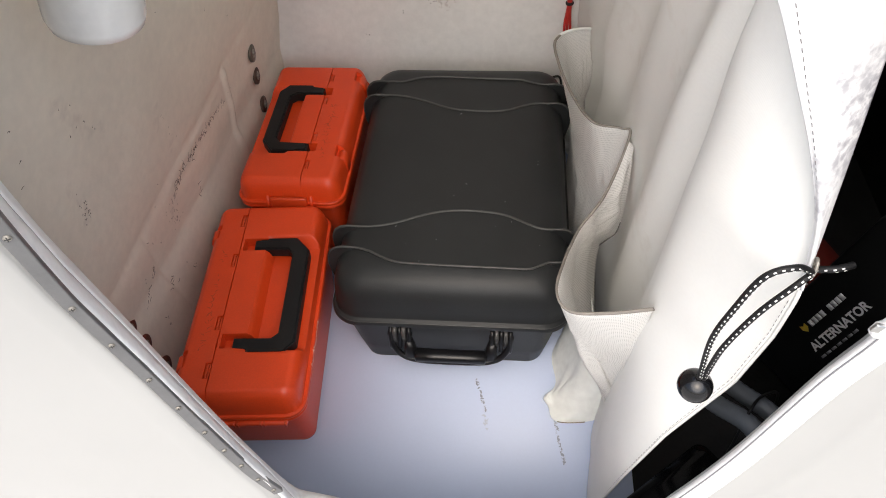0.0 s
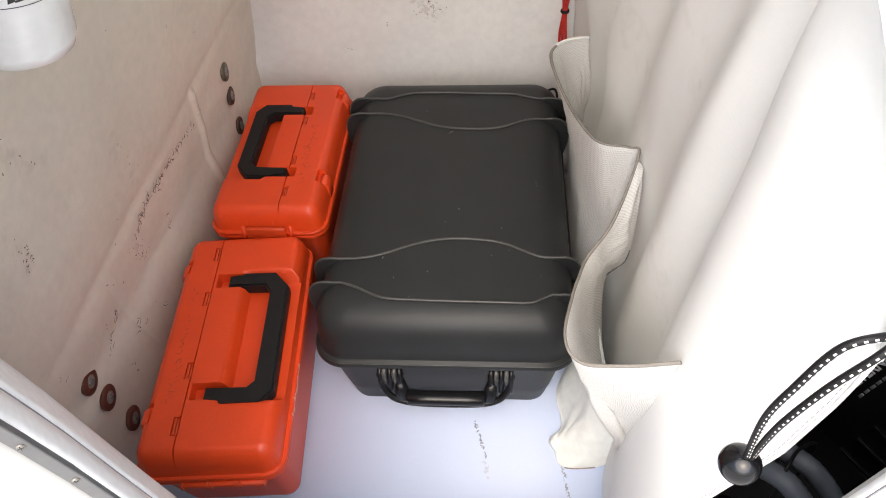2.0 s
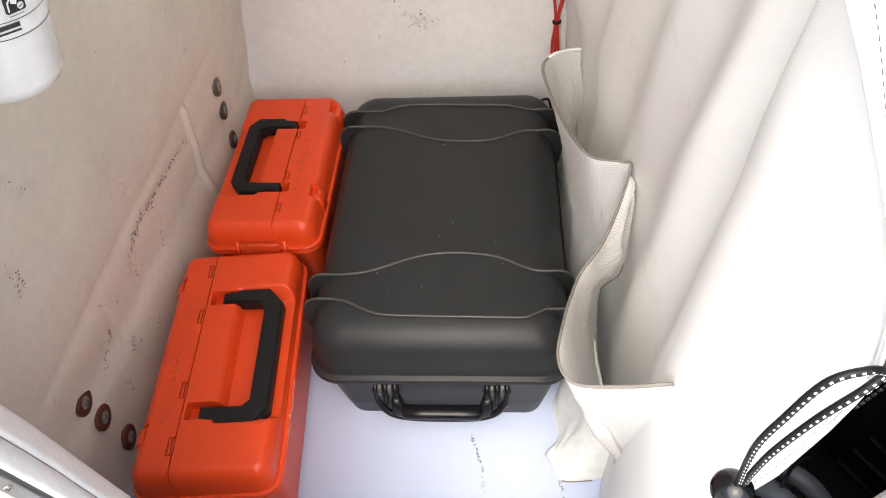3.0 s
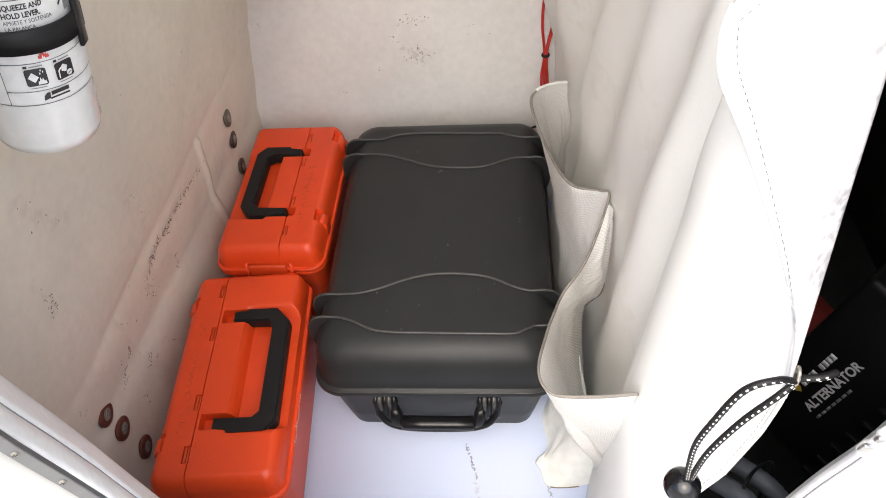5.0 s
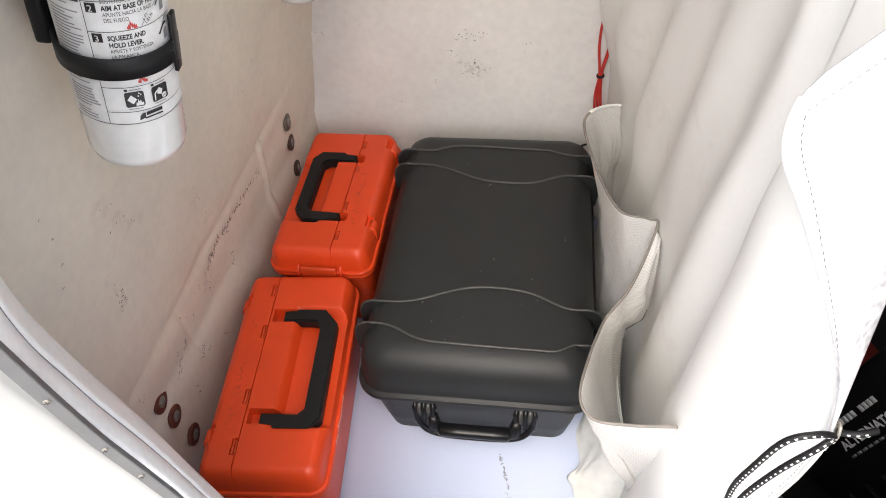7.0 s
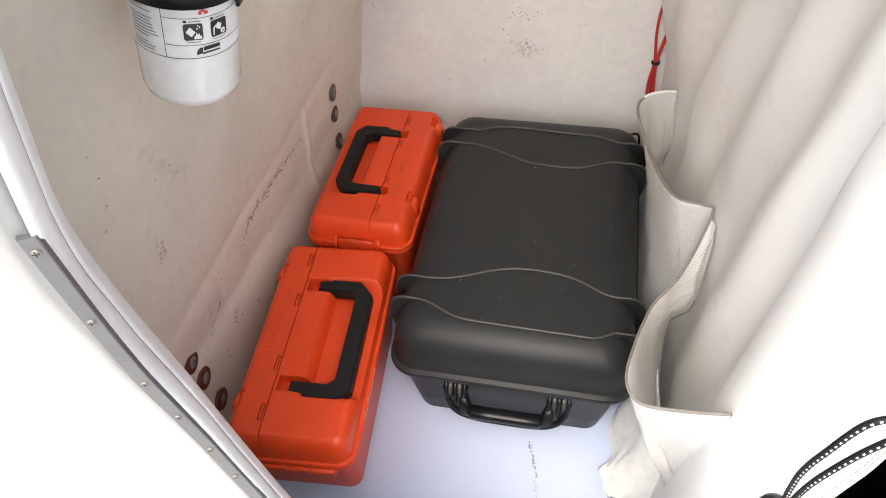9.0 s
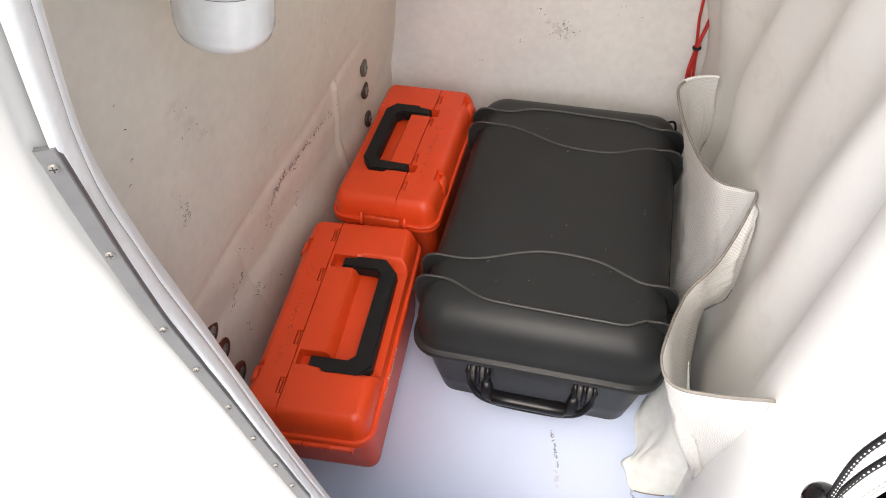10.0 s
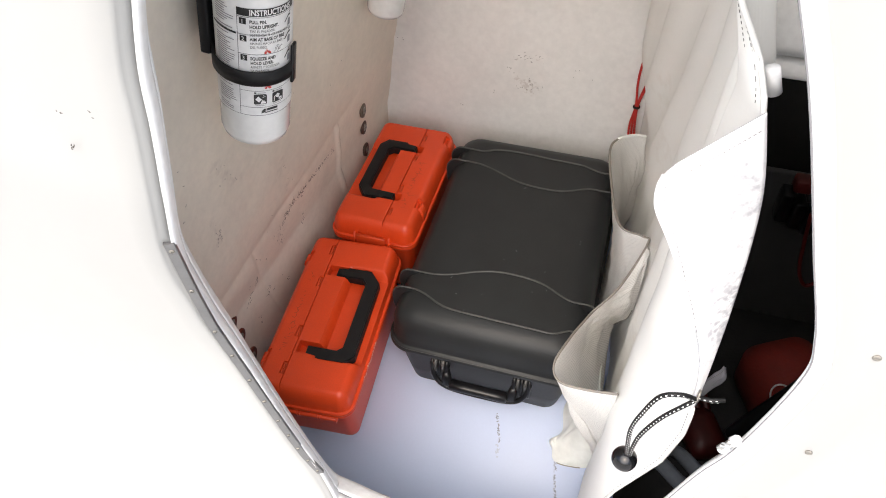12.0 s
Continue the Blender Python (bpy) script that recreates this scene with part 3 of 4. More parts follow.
            bm = skin(bmesh.new(), [[(x, y + d, z) for x, z in rim + foot] for d in (-0.0036, -0.0028, 0.0028, 0.0036)])
            part("flange", bm, CASE, c, smooth=False)
        path = spline(ends[0][::-1] + mid + ends[1], 150)
        part("ridge", tube(path, 0.0022, 8), CASE_RIDGE, c)
    # latches between the ears, with their pivot holes
    for y in (-0.226, 0.231):
        for q in (-1, 1):
            x0, x1 = sorted((q * 0.212, q * 0.2335))
            l = part("latch", merge(block(x0, y - 0.0225, 0.088, x1, y + 0.0225, 0.208, 0.005), block(x0, y - 0.0165, 0.200, x1, y + 0.0165, 0.224, 0.006)), RUBBER, c)
            part("pivot", tube([(q * 0.2325, y - 0.026, 0.196), (q * 0.2325, y + 0.026, 0.196)], 0.0035, 10), BLACK, l)
    # fine scratches and specks of wear
    rnd = random.Random(21)
    for k in range(16):
        x, y = rnd.uniform(-0.165, 0.165), rnd.choice((rnd.uniform(-0.23, 0.22), rnd.uniform(-0.30, -0.14)))
        chips(c, [((x, y), (x, y), 1, 0.0, rnd.uniform(0.001, 0.006))], lambda a, b: (a, b, lid_top(a, b) + 0.0005), k, GREYINK, "")
    # carrying handle: a flat bail with a fat grip, between grey knuckles
    h = part("handle", tube(spline([(-0.113, -0.340, 0.120), (-0.113, -0.350, 0.098), (-0.100, -0.358, 0.076), (-0.078, -0.362, 0.064), (-0.04, -0.364, 0.060), (0.04, -0.364, 0.060), (0.078, -0.362, 0.064), (0.100, -0.358, 0.076), (0.113, -0.350, 0.098), (0.113, -0.340, 0.120)], 48), 0.0062, 10), BLACK, c, "glossy black handle")
    part("grip", loft([(-0.070, 0.009, 0.010, 0.008), (-0.066, 0.0125, 0.014, 0.011), (-0.03, 0.0115, 0.0135, 0.011), (0.03, 0.0115, 0.0135, 0.011), (0.066, 0.0125, 0.014, 0.011), (0.070, 0.009, 0.010, 0.008)], 6), BLACK, h).matrix_local = pose(0, -0.3600, 0.074, 0, 90, 0)
    for q in (-1, 1):
        for dx in (-0.0175, 0.0, 0.0175):
            part("arm", loft([(0.082, 0.0030, 0.007, 0.003, q * 0.0985 + dx, -0.347), (0.090, 0.0042, 0.012, 0.004, q * 0.0985 + dx, -0.344), (0.126, 0.0042, 0.012, 0.004, q * 0.0985 + dx, -0.338), (0.136, 0.0030, 0.007, 0.003, q * 0.0985 + dx, -0.336)], 4), BLACK, h)
        part("shoulder", loft([(0.066, 0.010, 0.009, 0.006, q * 0.0770, -0.356), (0.072, 0.013, 0.012, 0.008, q * 0.0780, -0.354), (0.090, 0.011, 0.011, 0.008, q * 0.0800, -0.350), (0.108, 0.006, 0.008, 0.005, q * 0.0820, -0.344)], 5), BLACK, h)
        for dx in (-0.0088, 0.0088):
            x = q * 0.0985 + dx
            part("hinge_knuckle", loft([(0.098, 0.0036, 0.009, 0.003, x, -0.333), (0.102, 0.0043, 0.015, 0.004, x, -0.336), (0.134, 0.0043, 0.015, 0.004, x, -0.338), (0.142, 0.0036, 0.009, 0.003, x, -0.336)], 5), CASE_RIDGE, c)
        part("hinge_pin", tube([(q * 0.0985 - 0.0235, -0.342, 0.119), (q * 0.0985 + 0.0235, -0.342, 0.119)], 0.0046, 10), RUBBER, c)
    return c


hard_case()


# ---- orange dry boxes ----
FADED = material("faded_ink", (0.40, 0.045, 0.014), 0.6)


def lines(half, step, marks):
    """Grid lines across a lid: even steps, crowded at the rim and close beside every crisp edge."""
    out = set(round(-half + k * step, 5) for k in range(int(2 * half / step) + 1)) | {-half, half}
    for k in range(1, 15):
        out |= {round(half - k * 0.0021, 5), round(-half + k * 0.0021, 5)}
    keep = sorted(v for v in out if all(abs(v - m) > 0.0016 for m in marks))
    for m in marks:
        keep += [m - 0.0014, m - 0.0003, m + 0.0003, m + 0.0014]
    return sorted(v for v in keep if abs(v) <= half)


def box_lid(h, rim, hx, hy, seam, plinth, slot, bay, kx, ky, notches, clips):
    """The lid as one moulding: shoulders, the open handle bay with its arm slots, the door's seam, hinge notches and clip recesses."""
    r, low, floor_z = 0.034, rim + 0.012, h - 0.027
    y0, y1 = 0.097 * ky, 0.127 * ky
    xm = [seam - 0.0009, seam + 0.0009, seam - 0.0105 * kx, slot, -hx + 0.026]
    ym = [q * v for v in (y0, y1) for q in (-1, 1)] + [v + q * 0.0155 * ky for v in notches for q in (-1, 1)] + [v + q * 0.0165 for v in clips for q in (-1, 1)]

    def at(x, y):
        qx, qy = abs(x) - (hx - r), abs(y) - (hy - r)
        if qx > 0 and qy > 0:
            n = math.hypot(qx, qy)
            if n > r:
                x, y = math.copysign(hx - r + qx * r / n, x), math.copysign(hy - r + qy * r / n, y)
                n = r
            d = r - n
        else:
            d = min(hx - abs(x), hy - abs(y))
        e = max(0.0, min(1.0, (d - 0.0055) / 0.024))
        z = low + (h - low) * math.sqrt(max(0.0, 1 - (1 - e) ** 2.3))
        if x > plinth:
            t = max(1 - smooth((x - plinth) / 0.011), smooth((abs(y) - bay + 0.020) / 0.020))
            z = min(z, floor_z + (h - floor_z) * t)
        if slot < x < plinth + 0.012 and y0 < abs(y) < y1:
            z = min(z, h - 0.021)
        if abs(x - seam) < 0.0009:
            z -= 0.005
        if seam - 0.0105 * kx < x < seam and any(abs(y - v) < 0.0155 * ky for v in notches):
            z -= 0.0050
        if x < -hx + 0.026 and any(abs(y - v) < 0.0165 for v in clips):
            z = min(z, h - 0.013)
        return (x, y, z)

    xs, ys = lines(hx, 0.0065, xm), lines(hy, 0.0075, ym)
    bm = bmesh.new()
    vs = [[bm.verts.new(at(x, y)) for x in xs] for y in ys]
    for p, q in zip(vs, vs[1:]):
        for i in range(len(xs) - 1):
            bm.faces.new((p[i], p[i + 1], q[i + 1], q[i]))
    bmesh.ops.remove_doubles(bm, verts=bm.verts, dist=1e-5)
    return bm


def dry_box(m, h, hx, hy, label, seam, plinth, grip, kx, ky, clips, written, seed):
    """A dry box whose accessory door lies on x minus and whose handle folds to x plus; its latch is at y plus. h: the lid's height."""
    c = thing("dry_box", label, "dry box", m, "orange dry boxes")
    rim = h - 0.062
    part("body", loft([(0.0, hx - 0.024, hy - 0.050, 0.018), (0.003, hx - 0.019, hy - 0.045, 0.022), (0.012, hx - 0.0175, hy - 0.043, 0.024), (rim - 0.02, hx - 0.009, hy - 0.015, 0.028), (rim - 0.002, hx - 0.009, hy - 0.015, 0.028)], 6), ORANGE, c)
    notches = [v * ky for v in (0.176, 0.073, -0.073, -0.171)]
    slot, bay = grip[0] - 0.022 * kx, 0.136 * ky
    lid = part("lid", box_lid(h, rim, hx, hy, seam, plinth, slot, bay, kx, ky, notches, clips), ORANGE, c)
    lid.data.set_sharp_from_angle(angle=radians(38))
    part("rim", skin(bmesh.new(), [ring(z, hx + d, hy + d, 0.034 + d, 8) for z, d in ((rim - 0.010, -0.007), (rim - 0.009, -0.002), (rim - 0.006, 0.0), (rim + 0.001, 0.0008), (rim + 0.002, -0.0005), (rim + 0.0035, -0.0005), (rim + 0.0045, 0.0012), (rim + 0.009, 0.0012), (rim + 0.0115, -0.0004), (rim + 0.0122, -0.003))], False, False), ORANGE, c)
    # hinge barrels lying in the notches of the seam
    for y in notches:
        part("hinge_pin", merge(block(seam - 0.0090 * kx, y - 0.0140 * ky, h - 0.006, seam - 0.0050 * kx, y + 0.0140 * ky, h - 0.0008, 0.0008), block(seam - 0.0042 * kx, y - 0.0140 * ky, h - 0.006, seam - 0.0012, y + 0.0140 * ky, h - 0.0022, 0.0006)), ORANGE_D, c)
    # snap clips on the door's outer edge
    for y in clips:
        part("clip", loft([(rim + 0.012, 0.004, 0.014, 0.003, -hx + 0.006, y), (h - 0.024, 0.005, 0.014, 0.003, -hx + 0.008, y), (h - 0.014, 0.0055, 0.0135, 0.003, -hx + 0.0125, y), (h - 0.0105, 0.004, 0.012, 0.003, -hx + 0.0150, y)], 4), ORANGE, c)
    # folded black handle: a chamfered bail, thicker along its grip
    g0, g1 = grip
    z0, z1 = h - 0.021, h + 0.0012
    top, low = 0.124 * ky, -0.139 * ky
    w = g1 - g0
    outline = [(g0, top - 0.024), (g0, top - 0.002), (g0 + 0.012, top), (g0 + 0.022, top), (g0 + 0.026, top + 0.004), (g1 - 0.028 * kx, top + 0.003), (g1, top - 0.030), (g1 + 0.001, low + 0.024), (g1 - 0.019 * kx, low), (g0 + 0.028, low), (g0 + 0.024, low + 0.006),
               (g0, low + 0.009), (g0, low + 0.033), (g0 + 0.60 * w, low + 0.032), (g1 - 0.032 * kx, low + 0.043), (g1 - 0.032 * kx, top - 0.038), (g0 + 0.62 * w, top - 0.027)]
    bm = bmesh.new()
    f = bm.faces.new([bm.verts.new((px, py, z0)) for px, py in outline])
    ext = bmesh.ops.extrude_face_region(bm, geom=[f])
    bmesh.ops.translate(bm, vec=(0, 0, z1 - z0), verts=[v for v in ext["geom"] if isinstance(v, bmesh.types.BMVert)])
    bmesh.ops.recalc_face_normals(bm, faces=bm.faces)
    bmesh.ops.bevel(bm, geom=[e for e in bm.edges if min(e.verts[0].co.z, e.verts[1].co.z) > z1 - 1e-4], offset=0.0032, segments=2, affect="EDGES")
    part("handle", bm, RUBBER, c, "black folding handle", smooth=False)
    # the latch plate between its cheeks, and the hinge strip at the other end
    y = hy + 0.001
    la = part("latch", block(-0.040, y - 0.004, rim - 0.036, 0.038, y + 0.0050, rim + 0.026, 0.003), ORANGE_D, c)
    for x in (-0.0475, 0.0445):
        part("cheek", loft([(rim - 0.010, 0.0035, 0.006, 0.002, x, y - 0.002), (rim + 0.004, 0.0035, 0.006, 0.002, x, y - 0.002), (rim + 0.024, 0.0028, 0.005, 0.002, x, y - 0.008)], 3), ORANGE, la)
    for k in range(4):
        part("rib", block(-0.040 + k * 0.025 - 0.0011, hy - 0.0185, rim + 0.022, -0.040 + k * 0.025 + 0.0011, hy - 0.0060, rim + 0.0345, 0.0006), ORANGE, c)
    hs = part("hinge_strip", block(-0.046, -hy - 0.0065, rim - 0.0120, 0.086, -hy + 0.004, rim - 0.0020, 0.003), ORANGE, c)
    for x in (-0.044, -0.006, 0.0, 0.040, 0.046, 0.083):
        part("knuckle", block(x - 0.0016, -hy - 0.0080, rim - 0.0128, x + 0.0016, -hy + 0.004, rim - 0.0004, 0.0008), ORANGE_D, hs)
    # faded hand-written marks along the door
    pen = chips(c, written, lambda x, y: (x, y, h + 0.0004), seed, FADED)
    pen.name = "pen_marks"
    tagged(pen, "faded hand-written pen marks", kind="stuff")
    return c


dry_box(pose(-0.3650, 0.000, 0, 0, 0, 4.4), 0.235, 0.1165, 0.234, "orange plastic dry box with a black handle folded flat", -0.0425, 0.010, (-0.0145, 0.0945), 1.0, 1.0, (0.149, -0.146),
        [((-0.072, 0.095), (-0.072, 0.070), 5, 0.0015, 0.007), ((-0.070, 0.030), (-0.068, 0.000), 6, 0.002, 0.008), ((-0.069, -0.015), (-0.068, -0.075), 12, 0.0025, 0.009), ((-0.070, -0.085), (-0.072, -0.130), 8, 0.002, 0.008)], 5)
dry_box(pose(-0.3525, 0.4525, 0, 0, 0, 180), 0.272, 0.1145, 0.2125, "orange plastic dry box against the bulkhead beside the grey case", -0.0295, 0.0145, (-0.0245, 0.0785), 0.92, 0.86, (-0.157, 0.104),
        [((-0.062, 0.125), (-0.058, 0.095), 8, 0.0025, 0.010), ((-0.060, 0.080), (-0.056, 0.072), 3, 0.001, 0.016), ((-0.058, 0.060), (-0.058, 0.012), 13, 0.003, 0.009), ((-0.058, 0.004), (-0.056, -0.002), 3, 0.001, 0.014), ((-0.057, -0.012), (-0.056, -0.055), 11, 0.003, 0.009)], 9)


# ---- fire extinguisher ----
def bend(bm, r, turn, up):
    """Wraps flat letters (x along the turn, y up) round a can."""
    for v in bm.verts:
        a = turn + 0.36 + v.co.x / r
        v.co = Vector((r * math.sin(a), -r * math.cos(a), up + v.co.y))
    return bm


def extinguisher():
    R = 0.0508
    e = thing("fire_extinguisher", "white fire extinguisher with printed label held by a black strap", "extinguisher", pose(-0.340, -0.124, 0.870, 0, 11.5, 8))
    part("can", lathe([(0.0, 0.006), (0.03, 0.004), (0.042, 0.0), (0.048, 0.004), (R, 0.014), (R, 0.30), (0.048, 0.325), (0.040, 0.345), (0.024, 0.358), (0.016, 0.36), (0.016, 0.385), (0.0, 0.385)], 48), CAN, e)
    lab = part("label", skin(bmesh.new(), [[((R + 0.0006) * math.sin(a), -(R + 0.0006) * math.cos(a), z) for a in [-1.6 + 3.6 * k / 40 for k in range(41)]] for z in (0.062, 0.16, 0.285)], False, False, False), PAPER, e)
    q = R + 0.0012

    def bar(x0, z0, x1, z1, mat=INK, rr=q):
        n = max(2, int((x1 - x0) / 0.004))
        part("print", skin(bmesh.new(), [[(rr * math.sin(0.36 + x0 / R + (x1 - x0) / R * k / n), -rr * math.cos(0.36 + x0 / R + (x1 - x0) / R * k / n), z) for k in range(n + 1)] for z in (z0, z1)], False, False, False), mat, lab)

    x = -0.010
    bar(x - 0.012, 0.2225, 0.060, 0.2335)

    def line(text, size, at, up, mat=INK, wide=0.76, lift=0.0, bold=0.0):
        bm = lettering(text, size, bold=bold)
        for v in bm.verts:
            v.co.x *= wide
        part("print", bend(bm, q + lift, at / R, up), mat, lab)

    def shape(pts, at, up, mat=INK, lift=0.0):
        """A flat printed outline, given clockwise or not, wrapped on the can."""
        bm = bmesh.new()
        bm.faces.new([bm.verts.new((px, pz, 0)) for px, pz in pts])
        bmesh.ops.triangulate(bm, faces=bm.faces[:])
        part("print", bend(bm, q + lift, at / R, up), mat, lab, smooth=False)

    line("INSTRUCTIONS", 0.0112, x + 0.003, 0.2244, PAPER, 0.76, 0.0005, 0.0003)
    for k, (z, t) in enumerate(((0.2195, ("PULL PIN.", "HOLD UPRIGHT.", "TIRE EL PASADOR.", "SOSTENGALO VERTICALMENTE.")),
                                (0.1940, ("AIM AT BASE OF FIRE", "APUNTE HACIA LA BASE", "DEL FUEGO.")), (0.1645, ("SQUEEZE AND", "HOLD LEVER.", "APRIETE Y SOSTENGA", "LA PALANCA.")))):
        bar(x - 0.0095, z - 0.0090, x - 0.001, z)
        line(str(k + 1), 0.0088, x - 0.0078, z - 0.0078, PAPER, 1, 0.0005)
        zz = z
        bold = 1 if k == 1 else 2
        for i, w in enumerate(t):
            sz = 0.0068 if i < bold else 0.0054
            zz -= sz * 1.06
            line(w, sz, x + 0.003, zz, bold=0.00022 if i < bold else 0.0)
        bar(x - 0.012, z + 0.0012, 0.060, z + 0.0018)
        # the small can and lever drawn beside each step
        shape([(0.000, 0.000), (0.0060, 0.0005), (0.0066, 0.0085), (0.0050, 0.0112), (0.0022, 0.0110), (0.0004, 0.0082)], 0.047, z - 0.0215, GREYINK)
        shape([(-0.0075, -0.0020), (-0.0062, -0.0032), (0.0008, 0.0034), (0.0055, 0.0040), (0.0062, 0.0062), (0.0012, 0.0066)], 0.048, z - 0.0110, INK)
        shape([(0.0010, 0.0000), (0.0052, 0.0022), (0.0048, 0.0034), (0.0006, 0.0013)], 0.049, z - 0.0032, INK)
    # distance mark beside step two
    bm = bmesh.new()
    for row, text in ((0.0046, "6 FT"), (0.0, "1.83 M")):
        b = lettering(text, 0.0050)
        for v in b.verts:
            v.co = Vector((v.co.x * 0.8 + row * 0.2, v.co.y + row, 0))
        merge(bm, b, Matrix.Rotation(math.radians(38), 4, "Z"))
    part("print", bend(bm, q, 0.0290 / R, 0.1668), INK, lab)
    shape([(0.0, 0.0), (0.0003, -0.0004), (0.0195, 0.0166), (0.0192, 0.0170)], 0.0238, 0.1678)
    flame = [(0.0, 0.0012), (0.0006, 0.0032), (0.0013, 0.0024), (0.0019, 0.0056), (0.0027, 0.0036), (0.0036, 0.0088), (0.0046, 0.0050), (0.0053, 0.0062), (0.0061, 0.0034), (0.0072, 0.0052), (0.0080, 0.0026), (0.0092, 0.0036), (0.0098, 0.0), (0.0046, -0.0004), (0.0010, 0.0)]
    for z in (0.1668, 0.1095):
        shape(flame, x + 0.0205, z, REDINK)
        shape([(0.0030, 0.0004), (0.0038, 0.0046), (0.0046, 0.0010), (0.0054, 0.0026), (0.0060, 0.0004)], x + 0.0205, z, PAPER, 0.0009)
    bar(x - 0.0126, 0.063, x - 0.012, 0.234)
    bar(-0.10, 0.063, 0.08, 0.0637)
    bar(x - 0.012, 0.0775, 0.07, 0.0781)
    bar(x - 0.012, 0.1060, 0.07, 0.1066)
    # two pictograms in black tiles: a tipped can with a blaze, a plug with its lead
    tile = [(0.0015, 0.0), (0.0165, 0.0), (0.0180, 0.0015), (0.0180, 0.0160), (0.0165, 0.0175), (0.0015, 0.0175), (0.0, 0.0160), (0.0, 0.0015)]
    blaze = [(0.0, 0.0), (0.0008, 0.0042), (0.0016, 0.0030), (0.0028, 0.0076), (0.0038, 0.0044), (0.0050, 0.0064), (0.0058, 0.0028), (0.0070, 0.0040), (0.0076, 0.0)]
    for x0 in (-0.004, 0.021):
        shape(tile, x0, 0.0835, INK, 0.0005)
        bar(x0 + 0.002, 0.0808, x0 + 0.015, 0.0816, GREYINK)
        bar(x0 + 0.005, 0.1026, x0 + 0.016, 0.1036, GREYINK)
        bar(x0 + 0.0005, 0.1020, x0 + 0.0035, 0.1044, INK)
    shape([(0.0020, 0.0090), (0.0070, 0.0040), (0.0110, 0.0090), (0.0060, 0.0145)], -0.004, 0.0835, PAPER, 0.0009)
    shape(blaze, 0.0048, 0.0850, PAPER, 0.0009)
    for dx, dz in ((0.0115, 0.0115), (0.0140, 0.0128), (0.0125, 0.0145)):
        shape([(0, 0), (0.0012, 0.0004), (0.0010, 0.0020), (0.0002, 0.0018)], -0.004 + dx, 0.0835 + dz, PAPER, 0.0009)
    shape([(0.0055, 0.0085), (0.0100, 0.0065), (0.0120, 0.0120), (0.0080, 0.0150), (0.0060, 0.0130)], 0.021, 0.0835, PAPER, 0.0009)
    shape([(0.0020, 0.0020), (0.0032, 0.0020), (0.0036, 0.0090), (0.0060, 0.0120), (0.0052, 0.0128), (0.0024, 0.0100)], 0.021, 0.0835, PAPER, 0.0009)
    shape([(0.0130 + 0.0030 * math.cos(a), 0.0045 + 0.0030 * math.sin(a)) for a in [math.pi * k / 6 for k in range(12)]], 0.021, 0.0835, PAPER, 0.0009)
    shape([(0.0108, 0.0040), (0.0112, 0.0034), (0.0152, 0.0050), (0.0148, 0.0056)], 0.021, 0.0835, INK, 0.0013)
    # the maker's mark as plain shapes
    shape([(0.0, 0.0), (0.0060, 0.0015), (0.0066, 0.0078), (0.0040, 0.0080), (0.0010, 0.0050)], 0.0055, 0.0668)
    shape([(0.0, 0.0), (0.0170, 0.0006), (0.0170, 0.0046), (0.0, 0.0040)], 0.0125, 0.0715, INK, 0.0007)
    shape([(0.0, 0.0), (0.0185, 0.0008), (0.0185, 0.0026), (0.0, 0.0018)], 0.0110, 0.0676, INK, 0.0007)
    # small print that cannot be read
    rnd = random.Random(3)
    for z in [0.067 + 0.0034 * k for k in range(62)]:
        if 0.19 < z < 0.196 or rnd.random() < 0.1:
            continue
        bar(-0.058, z, -0.058 + 0.031 * rnd.uniform(0.55, 1), z + 0.0012, GREYINK)
    bar(-0.066, 0.1935, -0.024, 0.1965)
    # bracket and strap
    part("bracket", merge(block(-0.070, -0.020, 0.125, -0.0545, 0.045, 0.40, 0.004), block(-0.090, 0.038, 0.12, -0.03, 0.058, 0.36, 0.003)), RUBBER, e)
    n = 40
    arc = [(-2.25 + 3.95 * k / n) for k in range(n + 1)]
    rs = R + 0.0035
    part("strap", skin(bmesh.new(), [[((rs + d) * math.sin(a), -(rs + d) * math.cos(a), 0.118 + z) for a in arc] for d, z in ((0, 0), (0.003, 0), (0.003, 0.022), (0, 0.022), (0, 0))], False, False, False), RUBBER, e)
    part("buckle", block(-0.0005, -0.0065, -0.018, 0.0040, 0.0065, 0.044, 0.0015), BLACK, e).matrix_local = Matrix.Translation((rs * math.sin(1.50), -rs * math.cos(1.50), 0.122)) @ pose(0, 0, 0, 0, 0, math.degrees(1.50) - 90)
    part("valve", lathe([(0.017, 0.385), (0.02, 0.40), (0.02, 0.43), (0.0, 0.435)], 20), BLACK, e)
    return e


extinguisher()
tube2 = thing("wall_bottle", "white cylinder hanging on the hull side", "bottle", pose(-0.372, 0.52, 0.699, 0, 11.5, 8))
part("can", lathe([(0.0, 0.004), (0.03, 0.0), (0.040, 0.003), (0.043, 0.012), (0.043, 0.30), (0.03, 0.33), (0.0, 0.335)], 36), CAN, tube2)
part("bracket", block(-0.085, -0.015, 0.05, -0.040, 0.015, 0.30, 0.003), RUBBER, tube2)


